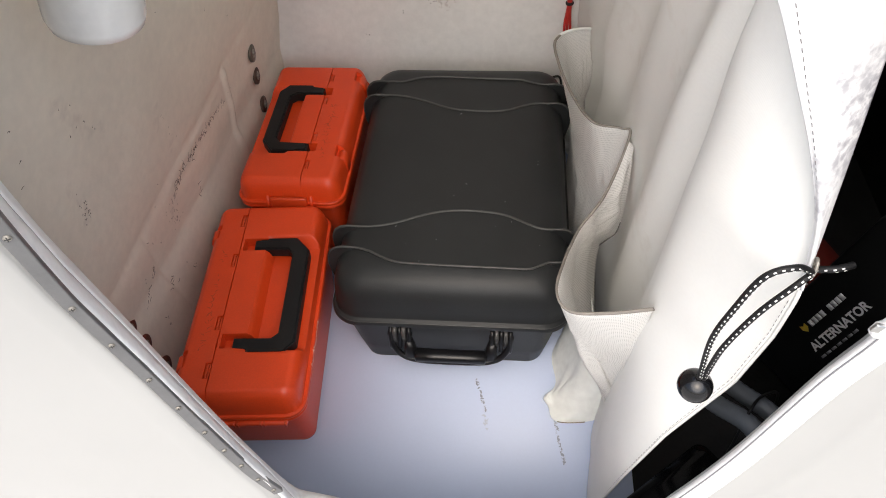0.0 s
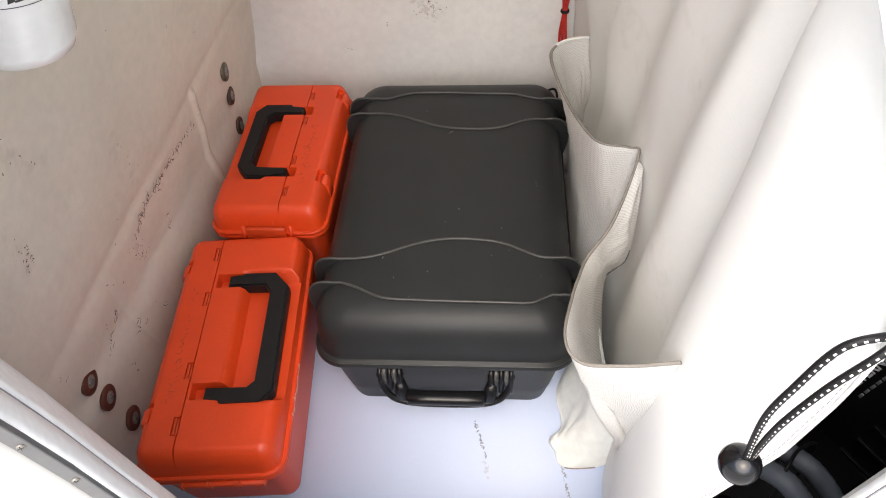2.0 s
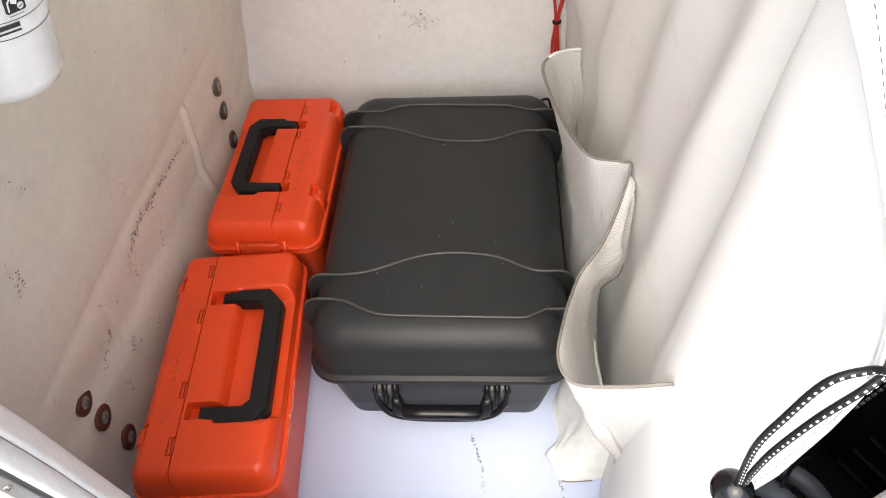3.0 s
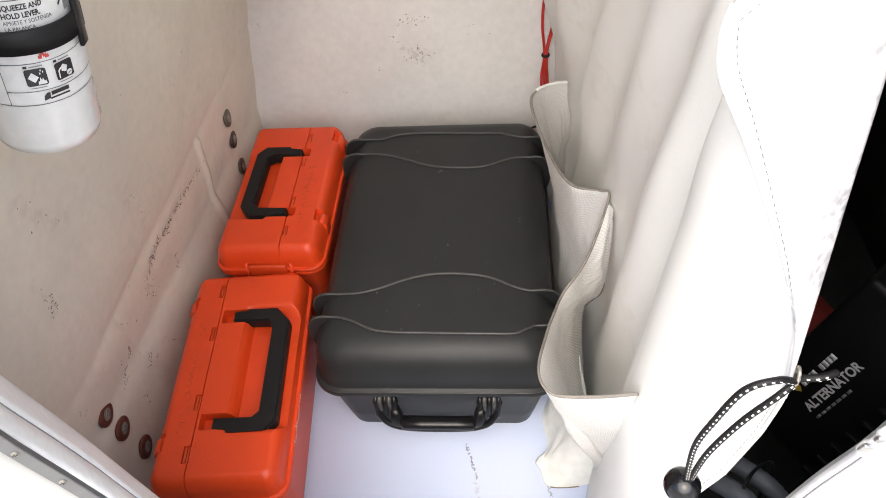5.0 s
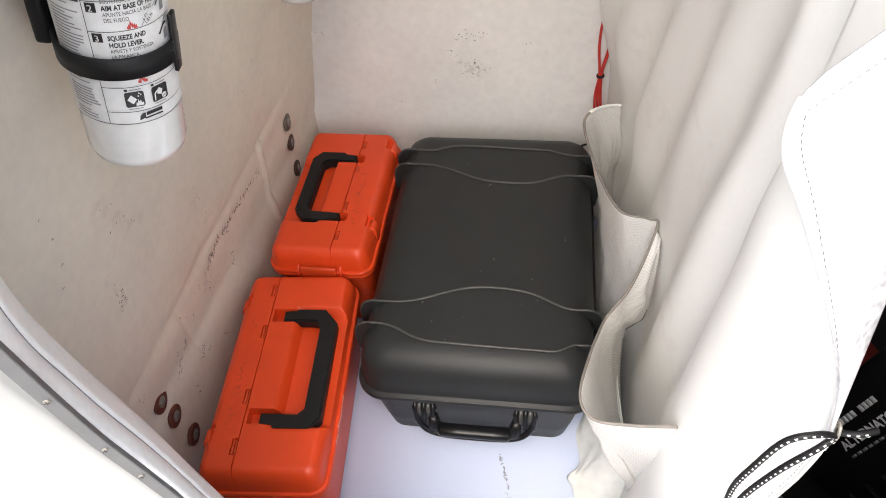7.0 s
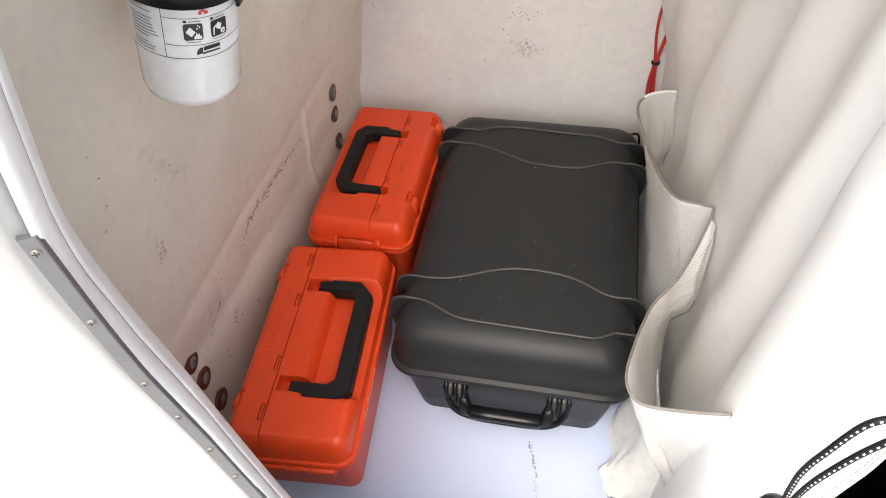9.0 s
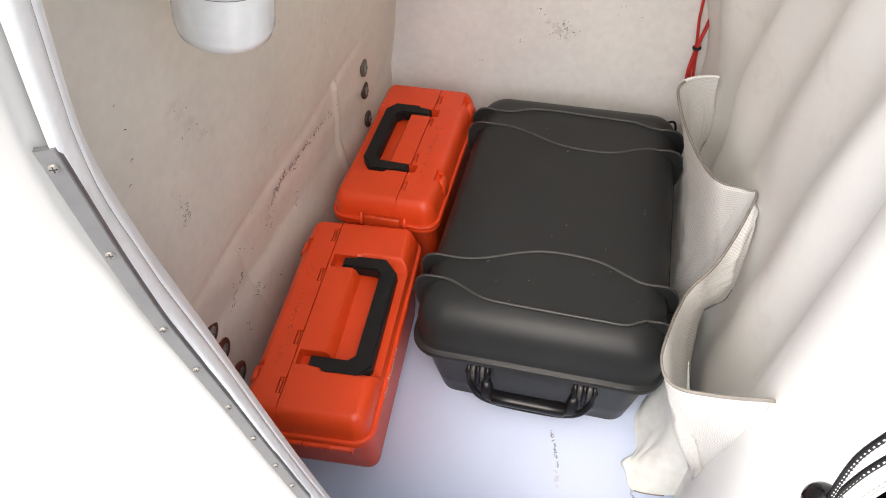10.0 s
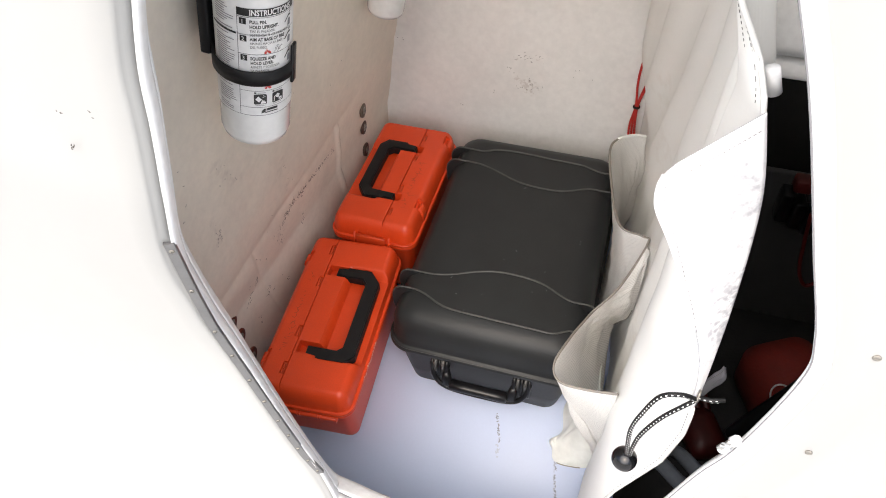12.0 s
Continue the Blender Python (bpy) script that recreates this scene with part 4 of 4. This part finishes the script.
# ---- bolts through the hull ----
def hull_bolt(y, z, r, mat, label):
    b = thing("hull_bolt", label, "bolt", pose(wall_x(y, z) + 0.004, y, z, 0, 90, 5), "bolts through the hull")
    part("washer", lathe([(0.0, -0.006), (r, -0.006), (r * 1.02, -0.001), (r * 0.97, 0.0006), (r * 0.60, 0.0012), (0.0, 0.0012)], 28), mat, b)
    part("nut", merge(lathe([(0.0, 0.0), (r * 0.50, 0.0), (r * 0.50, 0.0014), (r * 0.45, 0.0020), (0.0, 0.0020)], 24), lathe([(r * 0.36, 0.001), (r * 0.36, 0.0032), (r * 0.30, 0.0038), (0.0, 0.0038)], 6)), NUT, b, smooth=False)
    part("shank", lathe([(r * 0.19, 0.003), (r * 0.19, 0.0050), (r * 0.14, 0.0058), (0.0, 0.0058)], 16), METAL, b)


for y, z in ((-0.110, 0.252), (-0.101, 0.186), (-0.088, 0.090)):
    hull_bolt(y, z, 0.0225, SEALANT, "stainless bolt with a ring of brown sealant")
for y, z, m in ((0.566, 0.362, BRASSY), (0.580, 0.291, RUSTY), (0.592, 0.199, RUSTY)):
    hull_bolt(y, z, 0.020, m, "stainless bolt and washer in the hull side")


# ---- curtain ----
E_X = [(0.0, 0.258), (0.15, 0.262), (0.30, 0.275), (0.45, 0.302), (0.60, 0.343), (0.70, 0.352), (0.77, 0.346), (0.80, 0.341), (0.85, 0.345), (0.96, 0.343), (1.09, 0.327), (1.182, 0.304), (1.195, 0.297), (1.218, 0.283), (1.244, 0.267), (1.5, 0.14), (1.9, 0.05)]
E_Y = [(0.0, -0.30), (0.15, -0.325), (0.30, -0.345), (0.45, -0.355), (0.60, -0.365), (0.70, -0.372), (0.795, -0.388), (0.85, -0.370), (0.96, -0.348), (1.09, -0.340), (1.182, -0.315), (1.195, -0.285), (1.218, -0.28), (1.244, -0.28), (1.5, -0.24), (1.9, -0.20)]


def interp(tab, z):
    return float(np.interp(z, [t[0] for t in tab], [t[1] for t in tab]))


def sheet(u, z):
    """The curtain's surface: folds run from the bulkhead forward, then the sheet turns out through the hatch."""
    ex, ey = interp(E_X, z), interp(E_Y, z)
    yb = 0.745
    yc = -0.185 - 0.075 * min(z, 1.1)
    lean = 0.012 * (z - 0.5)
    if u < 0.78:
        f = u / 0.78
        y = yb + (yc - yb) * f
        wide = max(0.10, 0.27 - 0.17 * z)
        d = (y - yc) / wide if y < yc + wide else 1 + (y - yc - wide) / 0.20
        d += 0.12 * noise.noise((3.1, y * 2.0, z * 1.3)) * min(1, d)
        deep = 0.5 * (1 - math.cos(2 * math.pi * d)) ** 1.0
        amp = (0.015 + 0.024 * min(1, z)) * (0.62 + 0.5 * noise.noise((9.0, y * 2.6, z * 0.8))) * min(1, (yb - y) / 0.1 + 0.15)
        x = 0.277 + 0.014 * math.exp(-((y - 0.12) / 0.22) ** 2) + lean + amp * deep
        x += 0.007 * noise.noise((1.7, y * 7 + z * 1.5, z * 2.2)) + 0.0030 * noise.noise((5.2, y * 18 + z * 6, z * 7)) + 0.006 * abs(noise.noise((8.8, y * 9 + z * 4, z * 2.4)))
        rear, high = smooth((y - 0.22) / 0.36), smooth((z - 0.36) / 0.24)
        x -= 0.022 * smooth((y - 0.55) / 0.15) + 0.047 * rear * high + 0.30 * max(0.0, z - 1.16) * (1 - rear)
        x += 0.006 * math.exp(-((y - 0.09) / 0.11) ** 2) * smooth((0.62 - z) / 0.2)
        return Vector((x, y, z))
    f = (u - 0.78) / 0.22
    a = sheet(0.7799, z)
    e = Vector((ex, ey, z))
    k = min(1.0, ((e - a).length / 0.12) ** 2)
    c = a.lerp(e, 0.5 * (1 - k)) + Vector((-0.010, -0.055, 0)) * k
    return a * (1 - f) ** 2 + c * 2 * f * (1 - f) + e * f * f


curtain = thing("curtain", "ivory vinyl curtain hanging in soft folds with its edge turned back", "curtain")
solid(part("sheet", grid(lambda u, v: sheet(u, 0.002 + 1.88 * v), 200, 120), VINYL, curtain), 0.0016)

# the turned-back lapel
FOLD = [(0.341, -0.392, 0.795), (0.345, -0.372, 0.850), (0.343, -0.350, 0.960), (0.330, -0.342, 1.090), (0.306, -0.340, 1.182)]
FREE = [(0.339, -0.392, 0.800), (0.333, -0.378, 0.862), (0.313, -0.368, 0.920), (0.288, -0.362, 0.974), (0.262, -0.358, 1.027), (0.240, -0.356, 1.068), (0.228, -0.354, 1.102)]
nf = 41
fo, fr = spline(FOLD, nf), spline(FREE, nf)


def lapel(u, v, lift=0.0):
    s = v * (nf - 1)
    i = min(int(s), nf - 2)
    a, b = fo[i].lerp(fo[i + 1], s - i), fr[i].lerp(fr[i + 1], s - i)
    w = max(0.0, (v - 0.80) / 0.20)
    p = a.lerp(b, u * (1 - 0.26 * (1 - math.sqrt(max(0.0, 1 - w * w)))))
    puff = math.sin(math.pi * u) * 0.010 * math.sin(math.pi * min(1, v * 0.9 + 0.1))
    p += Vector((-0.3, -1, 0.3)) * (puff + lift)
    return p


solid(part("lapel", grid(lapel, 30, 60), LAPEL, curtain, "soiled white lapel with a stitched hem"), 0.0022)


def stitches(name, pts, parent, r=0.0003):
    bm = bmesh.new()
    k = 0
    while k < len(pts) - 1:
        if (pts[k + 1] - pts[k]).length > 1e-6 and k % 2 == 0:
            tube([pts[k], pts[k + 1]], r, 4, bm)
        k += 1
    return part(name, bm, THREAD, parent)


part("hem", tube([lapel(1.0, 0.97 * k / 90) for k in range(91)], 0.0017, 8), LAPEL, curtain)
stitches("stitching", [lapel(0.90, 0.02 + 0.90 * k / 100, 0.0016) for k in range(101)], curtain)
stitches("stitching", [lapel(0.90 - 0.88 * k / 40, 0.92 + 0.02 * k / 40, 0.0016) for k in range(41)], curtain)
part("hem", tube([sheet(1.0, 0.01 + 0.78 * k / 50) for k in range(51)], 0.0022, 8), VINYL, curtain)
stitches("stitching", [sheet(0.955, 1.17 + 0.4 * k / 160) + Vector((-0.0012, -0.0016, 0)) for k in range(161)], curtain)
stitches("stitching", [sheet(0.86, 1.20 + 0.4 * k / 160) + Vector((-0.0010, -0.0012, 0)) for k in range(161)], curtain)
part("hem", tube([sheet(1.0, 1.15 + 0.6 * k / 40) for k in range(41)], 0.0028, 8), VINYL, curtain)
stitches("stitching", [sheet(0.9955, 0.03 + 0.74 * k / 160) + Vector((-0.0012, -0.0016, 0)) for k in range(161)], curtain)
part("eyelet", tube([(0.3405 + 0.0015 * math.cos(a), -0.3925 + 0.006 * math.cos(a), 0.825 + 0.008 * math.sin(a)) for a in [2 * math.pi * k / 20 for k in range(20)]], 0.0016, 6, closed=True), NUT, curtain, "small metal eyelet")

# netting pocket
HEM = [(0.266, 0.575, 0.424), (0.236, 0.566, 0.428), (0.200, 0.535, 0.433), (0.187, 0.475, 0.440), (0.209, 0.33, 0.452), (0.236, 0.180, 0.500), (0.282, 0.155, 0.506), (0.295, 0.140, 0.503), (0.258, 0.06, 0.450), (0.220, 0.015, 0.420), (0.201, -0.042, 0.443), (0.186, -0.10, 0.475), (0.168, -0.193, 0.522), (0.182, -0.232, 0.530), (0.225, -0.252, 0.556), (0.272, -0.269, 0.592)]
FOOT = [(0.285, 0.60, 0.15), (0.270, 0.585, 0.11), (0.248, 0.55, 0.07), (0.238, 0.48, 0.06), (0.236, 0.36, 0.05), (0.242, 0.25, 0.05), (0.270, 0.17, 0.16), (0.299, 0.125, 0.468), (0.300, 0.096, 0.400), (0.295, 0.086, 0.330), (0.268, 0.088, 0.275), (0.276, 0.035, 0.15), (0.287, -0.143, 0.136), (0.290, -0.150, 0.135), (0.293, -0.153, 0.137), (0.300, -0.156, 0.142)]
SWELL = (0.0, 0.010, 0.020, 0.024, 0.018, 0.010, 0.0, 0.0, 0.004, 0.004, -0.002, -0.012, -0.004, 0.002, 0.002, 0.0)
nh = 120
hm, ft = spline(HEM, nh), spline(FOOT, nh)


def pocket_pt(u, v):
    s = u * (nh - 1)
    i = min(int(s), nh - 2)
    a, b = hm[i].lerp(hm[i + 1], s - i), ft[i].lerp(ft[i + 1], s - i)
    p = b.lerp(a, v)
    belly = math.sin(math.pi * v)
    p.x += belly * float(np.interp(u * 15, range(16), SWELL))
    p.y += 0.006 * math.sin(u * 40 + v * 5) * belly
    p.x += (0.016 * noise.noise((u * 13, v * 2.4 + u * 9, 2)) + 0.008 * abs(noise.noise((u * 30, v * 7 - u * 20, 5)))) * belly
    return p


bm = grid(pocket_pt, 120, 30)
uv = bm.loops.layers.uv.new("cloth")
bm.verts.index_update()
for f in bm.faces:
    for lp in f.loops:
        lp[uv].uv = (lp.vert.index % 121 / 120 * 1.15, lp.vert.index // 121 / 30 * 0.34)
pocket = part("pocket", bm, NET, curtain, "ivory netting pocket with a scalloped hem")
solid(pocket, 0.0012)
part("binding", tube(hm[14:], 0.0029, 8, flat=0.6), TAPE, pocket, "grey binding tape")
part("folded_edge", tube(hm[:17], 0.0042, 8, flat=0.5), VINYL, pocket, "white double-folded edge")
part("thread", tube(spline([pocket_pt(u, 0.015) + Vector((-0.002, -0.003, 0.001)) for u in (0.575, 0.60, 0.625, 0.655)], 16), 0.0012, 6), THREAD, pocket, "dark loose thread along the seam")

# the curtain's torn tail: it hangs from behind the pocket and spreads on the floor
TAIL = spline([(0.232, 0.10, 0), (0.204, 0.032, 0), (0.210, -0.035, 0), (0.186, -0.068, 0), (0.194, -0.086, 0), (0.206, -0.115, 0), (0.255, -0.116, 0), (0.300, -0.105, 0)], 61)
RISE = spline([(0.268, 0.14, 0.20), (0.262, 0.08, 0.21), (0.264, 0.02, 0.20), (0.272, -0.03, 0.18), (0.280, -0.06, 0.15), (0.288, -0.08, 0.12), (0.296, -0.09, 0.09), (0.304, -0.095, 0.06)], 61)


def tail_pt(u, v):
    k = min(60, round(v * 60))
    a, b = TAIL[k], RISE[k]
    p = a.lerp(b, u)
    p.z = 0.003 + (b.z - 0.003) * u ** 1.9 + 0.009 * abs(noise.noise((u * 3.1, v * 4.2, 2))) * math.sin(math.pi * u) + 0.010 * math.exp(-((u - 0.06) / 0.07) ** 2 - ((v - 0.46) / 0.10) ** 2)
    p.x += 0.010 * noise.noise((u * 2.2, v * 6, 7)) * math.sin(math.pi * min(1, u * 1.3))
    p.y += 0.008 * noise.noise((u * 3.5, v * 5, 11)) * math.sin(math.pi * u)
    return p


tail = part("curtain_tail", grid(tail_pt, 44, 60), RAG)
tagged(solid(tail, 0.0016), "crumpled white cloth tail of the curtain spread on the floor", "cloth")
part("edge", tube([tail_pt(0.0, v / 60) + Vector((0, -0.001, 0.001)) for v in range(44, 54)], 0.0012, 6), TAPE, tail, "frayed dark edge")

# ---- bungee loop ----
BALL = Vector((0.288, -0.398, 0.645))
cord = thing("bungee_loop", "black and white bungee loop with a black ball", "bungee")
part("ball", lathe([(0.0172 * math.sin(math.pi * k / 20), 0.0172 * math.cos(math.pi * k / 20)) for k in range(21)], 28), GLOSSY, cord, "shiny black plastic ball").matrix_local = Matrix.Translation(BALL)
PATHS = [[(0.337, -0.398, 0.826), (0.320, -0.405, 0.839), (0.298, -0.408, 0.830), (0.286, -0.408, 0.785), (0.281, -0.405, 0.735), BALL + Vector((0.0, -0.002, 0.018))],
         [(0.337, -0.398, 0.822), (0.326, -0.404, 0.814), (0.307, -0.407, 0.780), (0.293, -0.406, 0.725), BALL + Vector((0.004, -0.002, 0.017))],
         [(0.342, -0.392, 0.822), (0.354, -0.396, 0.828), (0.369, -0.392, 0.829)]]
for pth in PATHS:
    pts = spline(pth, 60)
    strand = part("strand", tube(pts, 0.0029, 8), RUBBER, cord)
    bm, dists = bmesh.new(), [0.0]
    for a, b in zip(pts, pts[1:]):
        dists.append(dists[-1] + (b - a).length)

    def at(d):
        for i in range(len(dists) - 1):
            if dists[i + 1] >= d:
                return pts[i].lerp(pts[i + 1], (d - dists[i]) / max(dists[i + 1] - dists[i], 1e-9))
        return pts[-1]

    for i in range(int(dists[-1] / 0.0064)):
        a, b = at(i * 0.0064), at(i * 0.0064 + 0.0023)
        for off in (Vector((-0.0007, -0.0022, 0.0013)), Vector((0.0014, -0.0018, -0.0010))):
            tube([a + off, b + off], 0.0009, 4, bm)
    part("white_fleck", bm, WHITE, strand, "woven white flecks")
TAB = spline([(0.345, -0.352, 0.672), (0.3686, -0.3065, 0.6903), (0.3691, -0.3076, 0.7101), (0.3726, -0.3088, 0.7299), (0.3785, -0.3088, 0.7462), (0.382, -0.3076, 0.7602), (0.3808, -0.3065, 0.7741)], 25)


def tab_pt(u, v):
    """A webbing end that curls upwards and frays to a point."""
    p = TAB[round(v * 24)].copy()
    wide = 0.0050 + 0.0125 * smooth(v / 0.6) - 0.0145 * smooth((v - 0.72) / 0.28)
    p += Vector((0.9, -0.1, -0.45)).normalized() * wide * (u - 0.5)
    p.y -= 0.0030 * math.sin(math.pi * u) + 0.0012 * noise.noise((u * 3, v * 5, 1))
    return p


solid(part("webbing_tab", grid(tab_pt, 8, 24), weave("white_webbing", (0.24, 0.24, 0.27), 110, 0.8, True), curtain, "frayed end of grey white webbing"), 0.0015)

# ---- red wires ----
wires = thing("wire_bundle", "red sleeved wires tied with black bands against the bulkhead", "wires")
BOW = [(0.34, 0.735, 1.15), (0.315, 0.738, 0.85), (0.268, 0.742, 0.66), (0.236, 0.742, 0.565), (0.225, 0.742, 0.515), (0.224, 0.742, 0.455)]
REAR = [(0.36, 0.735, 1.15), (0.335, 0.738, 0.85), (0.292, 0.742, 0.66), (0.262, 0.742, 0.54), (0.248, 0.742, 0.48), (0.240, 0.742, 0.44)]
for dx, upper in ((-0.005, BOW), (0.0, REAR), (0.005, REAR)):
    path = spline([(x + dx * 0.5, y, z) for x, y, z in upper] + [(0.231 + dx * 0.5, 0.740, 0.388), (0.230 + dx * 1.3, 0.738, 0.33), (0.236 + dx * 1.6, 0.738, 0.28), (0.256 + dx * 1.6, 0.737, 0.20), (0.268 + dx * 1.6, 0.735, 0.05)], 70)
    part("wire", tube(path, 0.0031, 8), RED, wires)
for z in (0.385,):
    part("cable_tie", tube([(0.231 + 0.0075 * math.cos(a), 0.740 + 0.006 * math.sin(a), z) for a in [2 * math.pi * k / 16 for k in range(16)]], 0.0024, 6, closed=True, flat=1.6), RUBBER, wires)
lead = thing("black_lead", "thin black lead behind the grey case", "cable")
part("lead", tube(spline([(0.190, 0.706, 0.186), (0.208, 0.716, 0.198), (0.226, 0.728, 0.182), (0.235, 0.733, 0.10)], 20), 0.0028, 8), RUBBER, lead)


# ---- the battery side, behind the curtain ----
def frame_at(o, xdir, facing):
    x = Vector(xdir).normalized()
    z = Vector(facing)
    z = (z - x * z.dot(x)).normalized()
    y = z.cross(x)
    m = Matrix((x, y, z)).transposed().to_4x4()
    m.translation = o
    return m


ch = thing("battery_charger", "black battery charger with printed lettering", "charger", frame_at((0.600, -0.104, 0.272), (0.28, 0.0, 0.96), (-0.45, -0.55, 0.70)) @ Matrix.Scale(1.04, 4))
part("housing", block(-0.10, -0.16, -0.09, 0.24, 0.075, 0.0, 0.012, 3), CHARGER, ch)
for k in range(9):
    part("fin", block(-0.09 + k * 0.036, -0.15, -0.002, -0.084 + k * 0.036, -0.055, 0.008, 0.001), CHARGER, ch)
b = part("print", lettering("ALTERNATOR", 0.0196, bold=0.0007), LIGHTINK, ch, "light grey lettering")
b.matrix_local = pose(0.0, -0.004, 0.0006)
bm = bmesh.new()
for k in range(9):
    if k != 4:
        block(0.029 + k * 0.0089, 0.0262, 0.0, 0.0361 + k * 0.0089, 0.0362, 0.0006, 0, bm=bm)
part("maker_mark", bm, LIGHTINK, ch)
part("emblem", skin(bmesh.new(), [[(0.0175 + 0.0062 * x, 0.0312 + 0.0068 * y, z) for x, y in ((-0.9, 1.0), (0.0, 0.5), (0.9, 1.0), (1.0, -0.1), (0.0, -1.0), (-1.0, -0.1))] for z in (0.0, 0.0006)]), YELLOW, ch, smooth=False)
bm = bmesh.new()
for k in range(7):
    block(0.0 + k * 0.012, -0.018, 0.0, 0.009 + k * 0.012, -0.014, 0.0006, 0, bm=bm)
part("small_print", bm, GREYINK, ch)

bat = thing("battery_box", "glossy black plastic battery box with a rounded lid", "battery box", pose(0.412, -0.316, 0.0075, 0, 0, -50.9))
part("body", loft([(0.0, 0.060, 0.082, 0.015), (0.006, 0.064, 0.086, 0.015), (0.105, 0.068, 0.090, 0.016)], 4), CHARGER, bat)
part("lid", loft([(0.100, 0.071, 0.093, 0.016), (0.106, 0.073, 0.095, 0.018), (0.118, 0.072, 0.094, 0.018), (0.124, 0.066, 0.088, 0.016), (0.132, 0.060, 0.082, 0.014), (0.135, 0.056, 0.078, 0.012)], 6), GLOSSY, bat, "glossy lid with a bevelled edge")
hz = thing("bilge_hose", "grey corrugated hose curled beside the battery box", "hose")
hp = spline([(0.335, -0.12, 0.02), (0.350, -0.17, 0.22), (0.379, -0.220, 0.325), (0.410, -0.255, 0.345), (0.445, -0.292, 0.355), (0.475, -0.330, 0.31), (0.50, -0.365, 0.19), (0.51, -0.38, 0.02)], 90)
part("hose", tube(hp, [0.0135 + 0.0006 * (k % 2) for k in range(90)], 14), HOSE, hz)
hp = spline([(0.385, -0.10, 0.02), (0.395, -0.145, 0.22), (0.418, -0.190, 0.315), (0.450, -0.228, 0.335), (0.490, -0.268, 0.335), (0.525, -0.305, 0.28), (0.55, -0.34, 0.17), (0.56, -0.35, 0.02)], 80)
part("hose", tube(hp, [0.0130 + 0.0006 * (k % 2) for k in range(80)], 14), HOSE, hz)
bl = thing("black_lead", "thin black lead looped over the grey hose", "cable")
part("lead", tube(spline([(0.41, -0.31, 0.145), (0.425, -0.300, 0.30), (0.437, -0.278, 0.368), (0.462, -0.248, 0.366), (0.50, -0.225, 0.330), (0.53, -0.20, 0.15)], 40), 0.0022, 8), RUBBER, bl)
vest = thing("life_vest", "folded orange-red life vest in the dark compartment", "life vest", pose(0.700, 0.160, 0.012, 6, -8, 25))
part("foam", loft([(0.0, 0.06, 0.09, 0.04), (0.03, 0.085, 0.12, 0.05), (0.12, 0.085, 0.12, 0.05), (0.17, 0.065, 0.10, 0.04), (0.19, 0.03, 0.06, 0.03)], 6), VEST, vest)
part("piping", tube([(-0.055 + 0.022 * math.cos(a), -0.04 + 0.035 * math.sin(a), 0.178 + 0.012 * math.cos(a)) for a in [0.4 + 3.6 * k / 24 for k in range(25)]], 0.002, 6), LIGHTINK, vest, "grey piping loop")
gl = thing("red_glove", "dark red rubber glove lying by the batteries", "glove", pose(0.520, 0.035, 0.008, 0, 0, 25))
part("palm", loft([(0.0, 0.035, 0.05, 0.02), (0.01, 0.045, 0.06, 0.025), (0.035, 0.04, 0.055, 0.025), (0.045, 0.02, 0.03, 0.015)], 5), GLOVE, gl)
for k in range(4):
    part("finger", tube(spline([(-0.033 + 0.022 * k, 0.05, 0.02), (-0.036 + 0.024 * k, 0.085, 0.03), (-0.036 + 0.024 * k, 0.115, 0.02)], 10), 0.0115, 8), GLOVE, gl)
loop = thing("red_lead", "looped dark red battery lead", "cable")
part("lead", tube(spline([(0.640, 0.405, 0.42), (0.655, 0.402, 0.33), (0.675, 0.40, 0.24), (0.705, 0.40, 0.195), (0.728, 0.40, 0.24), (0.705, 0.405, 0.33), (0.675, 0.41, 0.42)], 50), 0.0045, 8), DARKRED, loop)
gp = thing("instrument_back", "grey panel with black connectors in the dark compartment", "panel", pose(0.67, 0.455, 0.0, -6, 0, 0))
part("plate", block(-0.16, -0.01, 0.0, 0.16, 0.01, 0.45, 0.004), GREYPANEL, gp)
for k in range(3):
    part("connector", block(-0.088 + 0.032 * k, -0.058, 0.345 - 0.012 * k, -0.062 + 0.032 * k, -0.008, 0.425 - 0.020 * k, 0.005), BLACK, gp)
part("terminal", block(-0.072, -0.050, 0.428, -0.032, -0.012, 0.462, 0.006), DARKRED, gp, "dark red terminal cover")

# cream locker and pivot seen beyond the curtain's top
lk = thing("moulded_locker", "cream moulded locker beyond the curtain", "locker")
part("body", block(0.325, -0.10, 1.083, 0.60, 0.20, 1.90, 0.022, 4), TRIM, lk)
part("ledge", block(0.315, -0.09, 1.055, 0.75, 0.22, 1.081, 0.006), TRIM, lk)
pv = thing("pivot_bracket", "cream plastic pivot bracket on the curtain edge", "bracket", pose(0.315, -0.28, 1.170, 0, 0, 0))
part("arm", block(-0.014, -0.005, -0.035, -0.002, 0.005, 0.004, 0.003), TRIM, pv)
part("barrel", tube([(-0.006, 0.0, 0.016), (0.003, 0.0, -0.008)], 0.0075, 20), TRIM, pv)
part("bore", tube([(0.0026, 0.0, -0.0076), (0.0033, 0.0, -0.0086)], 0.005, 14), GREYINK, pv)
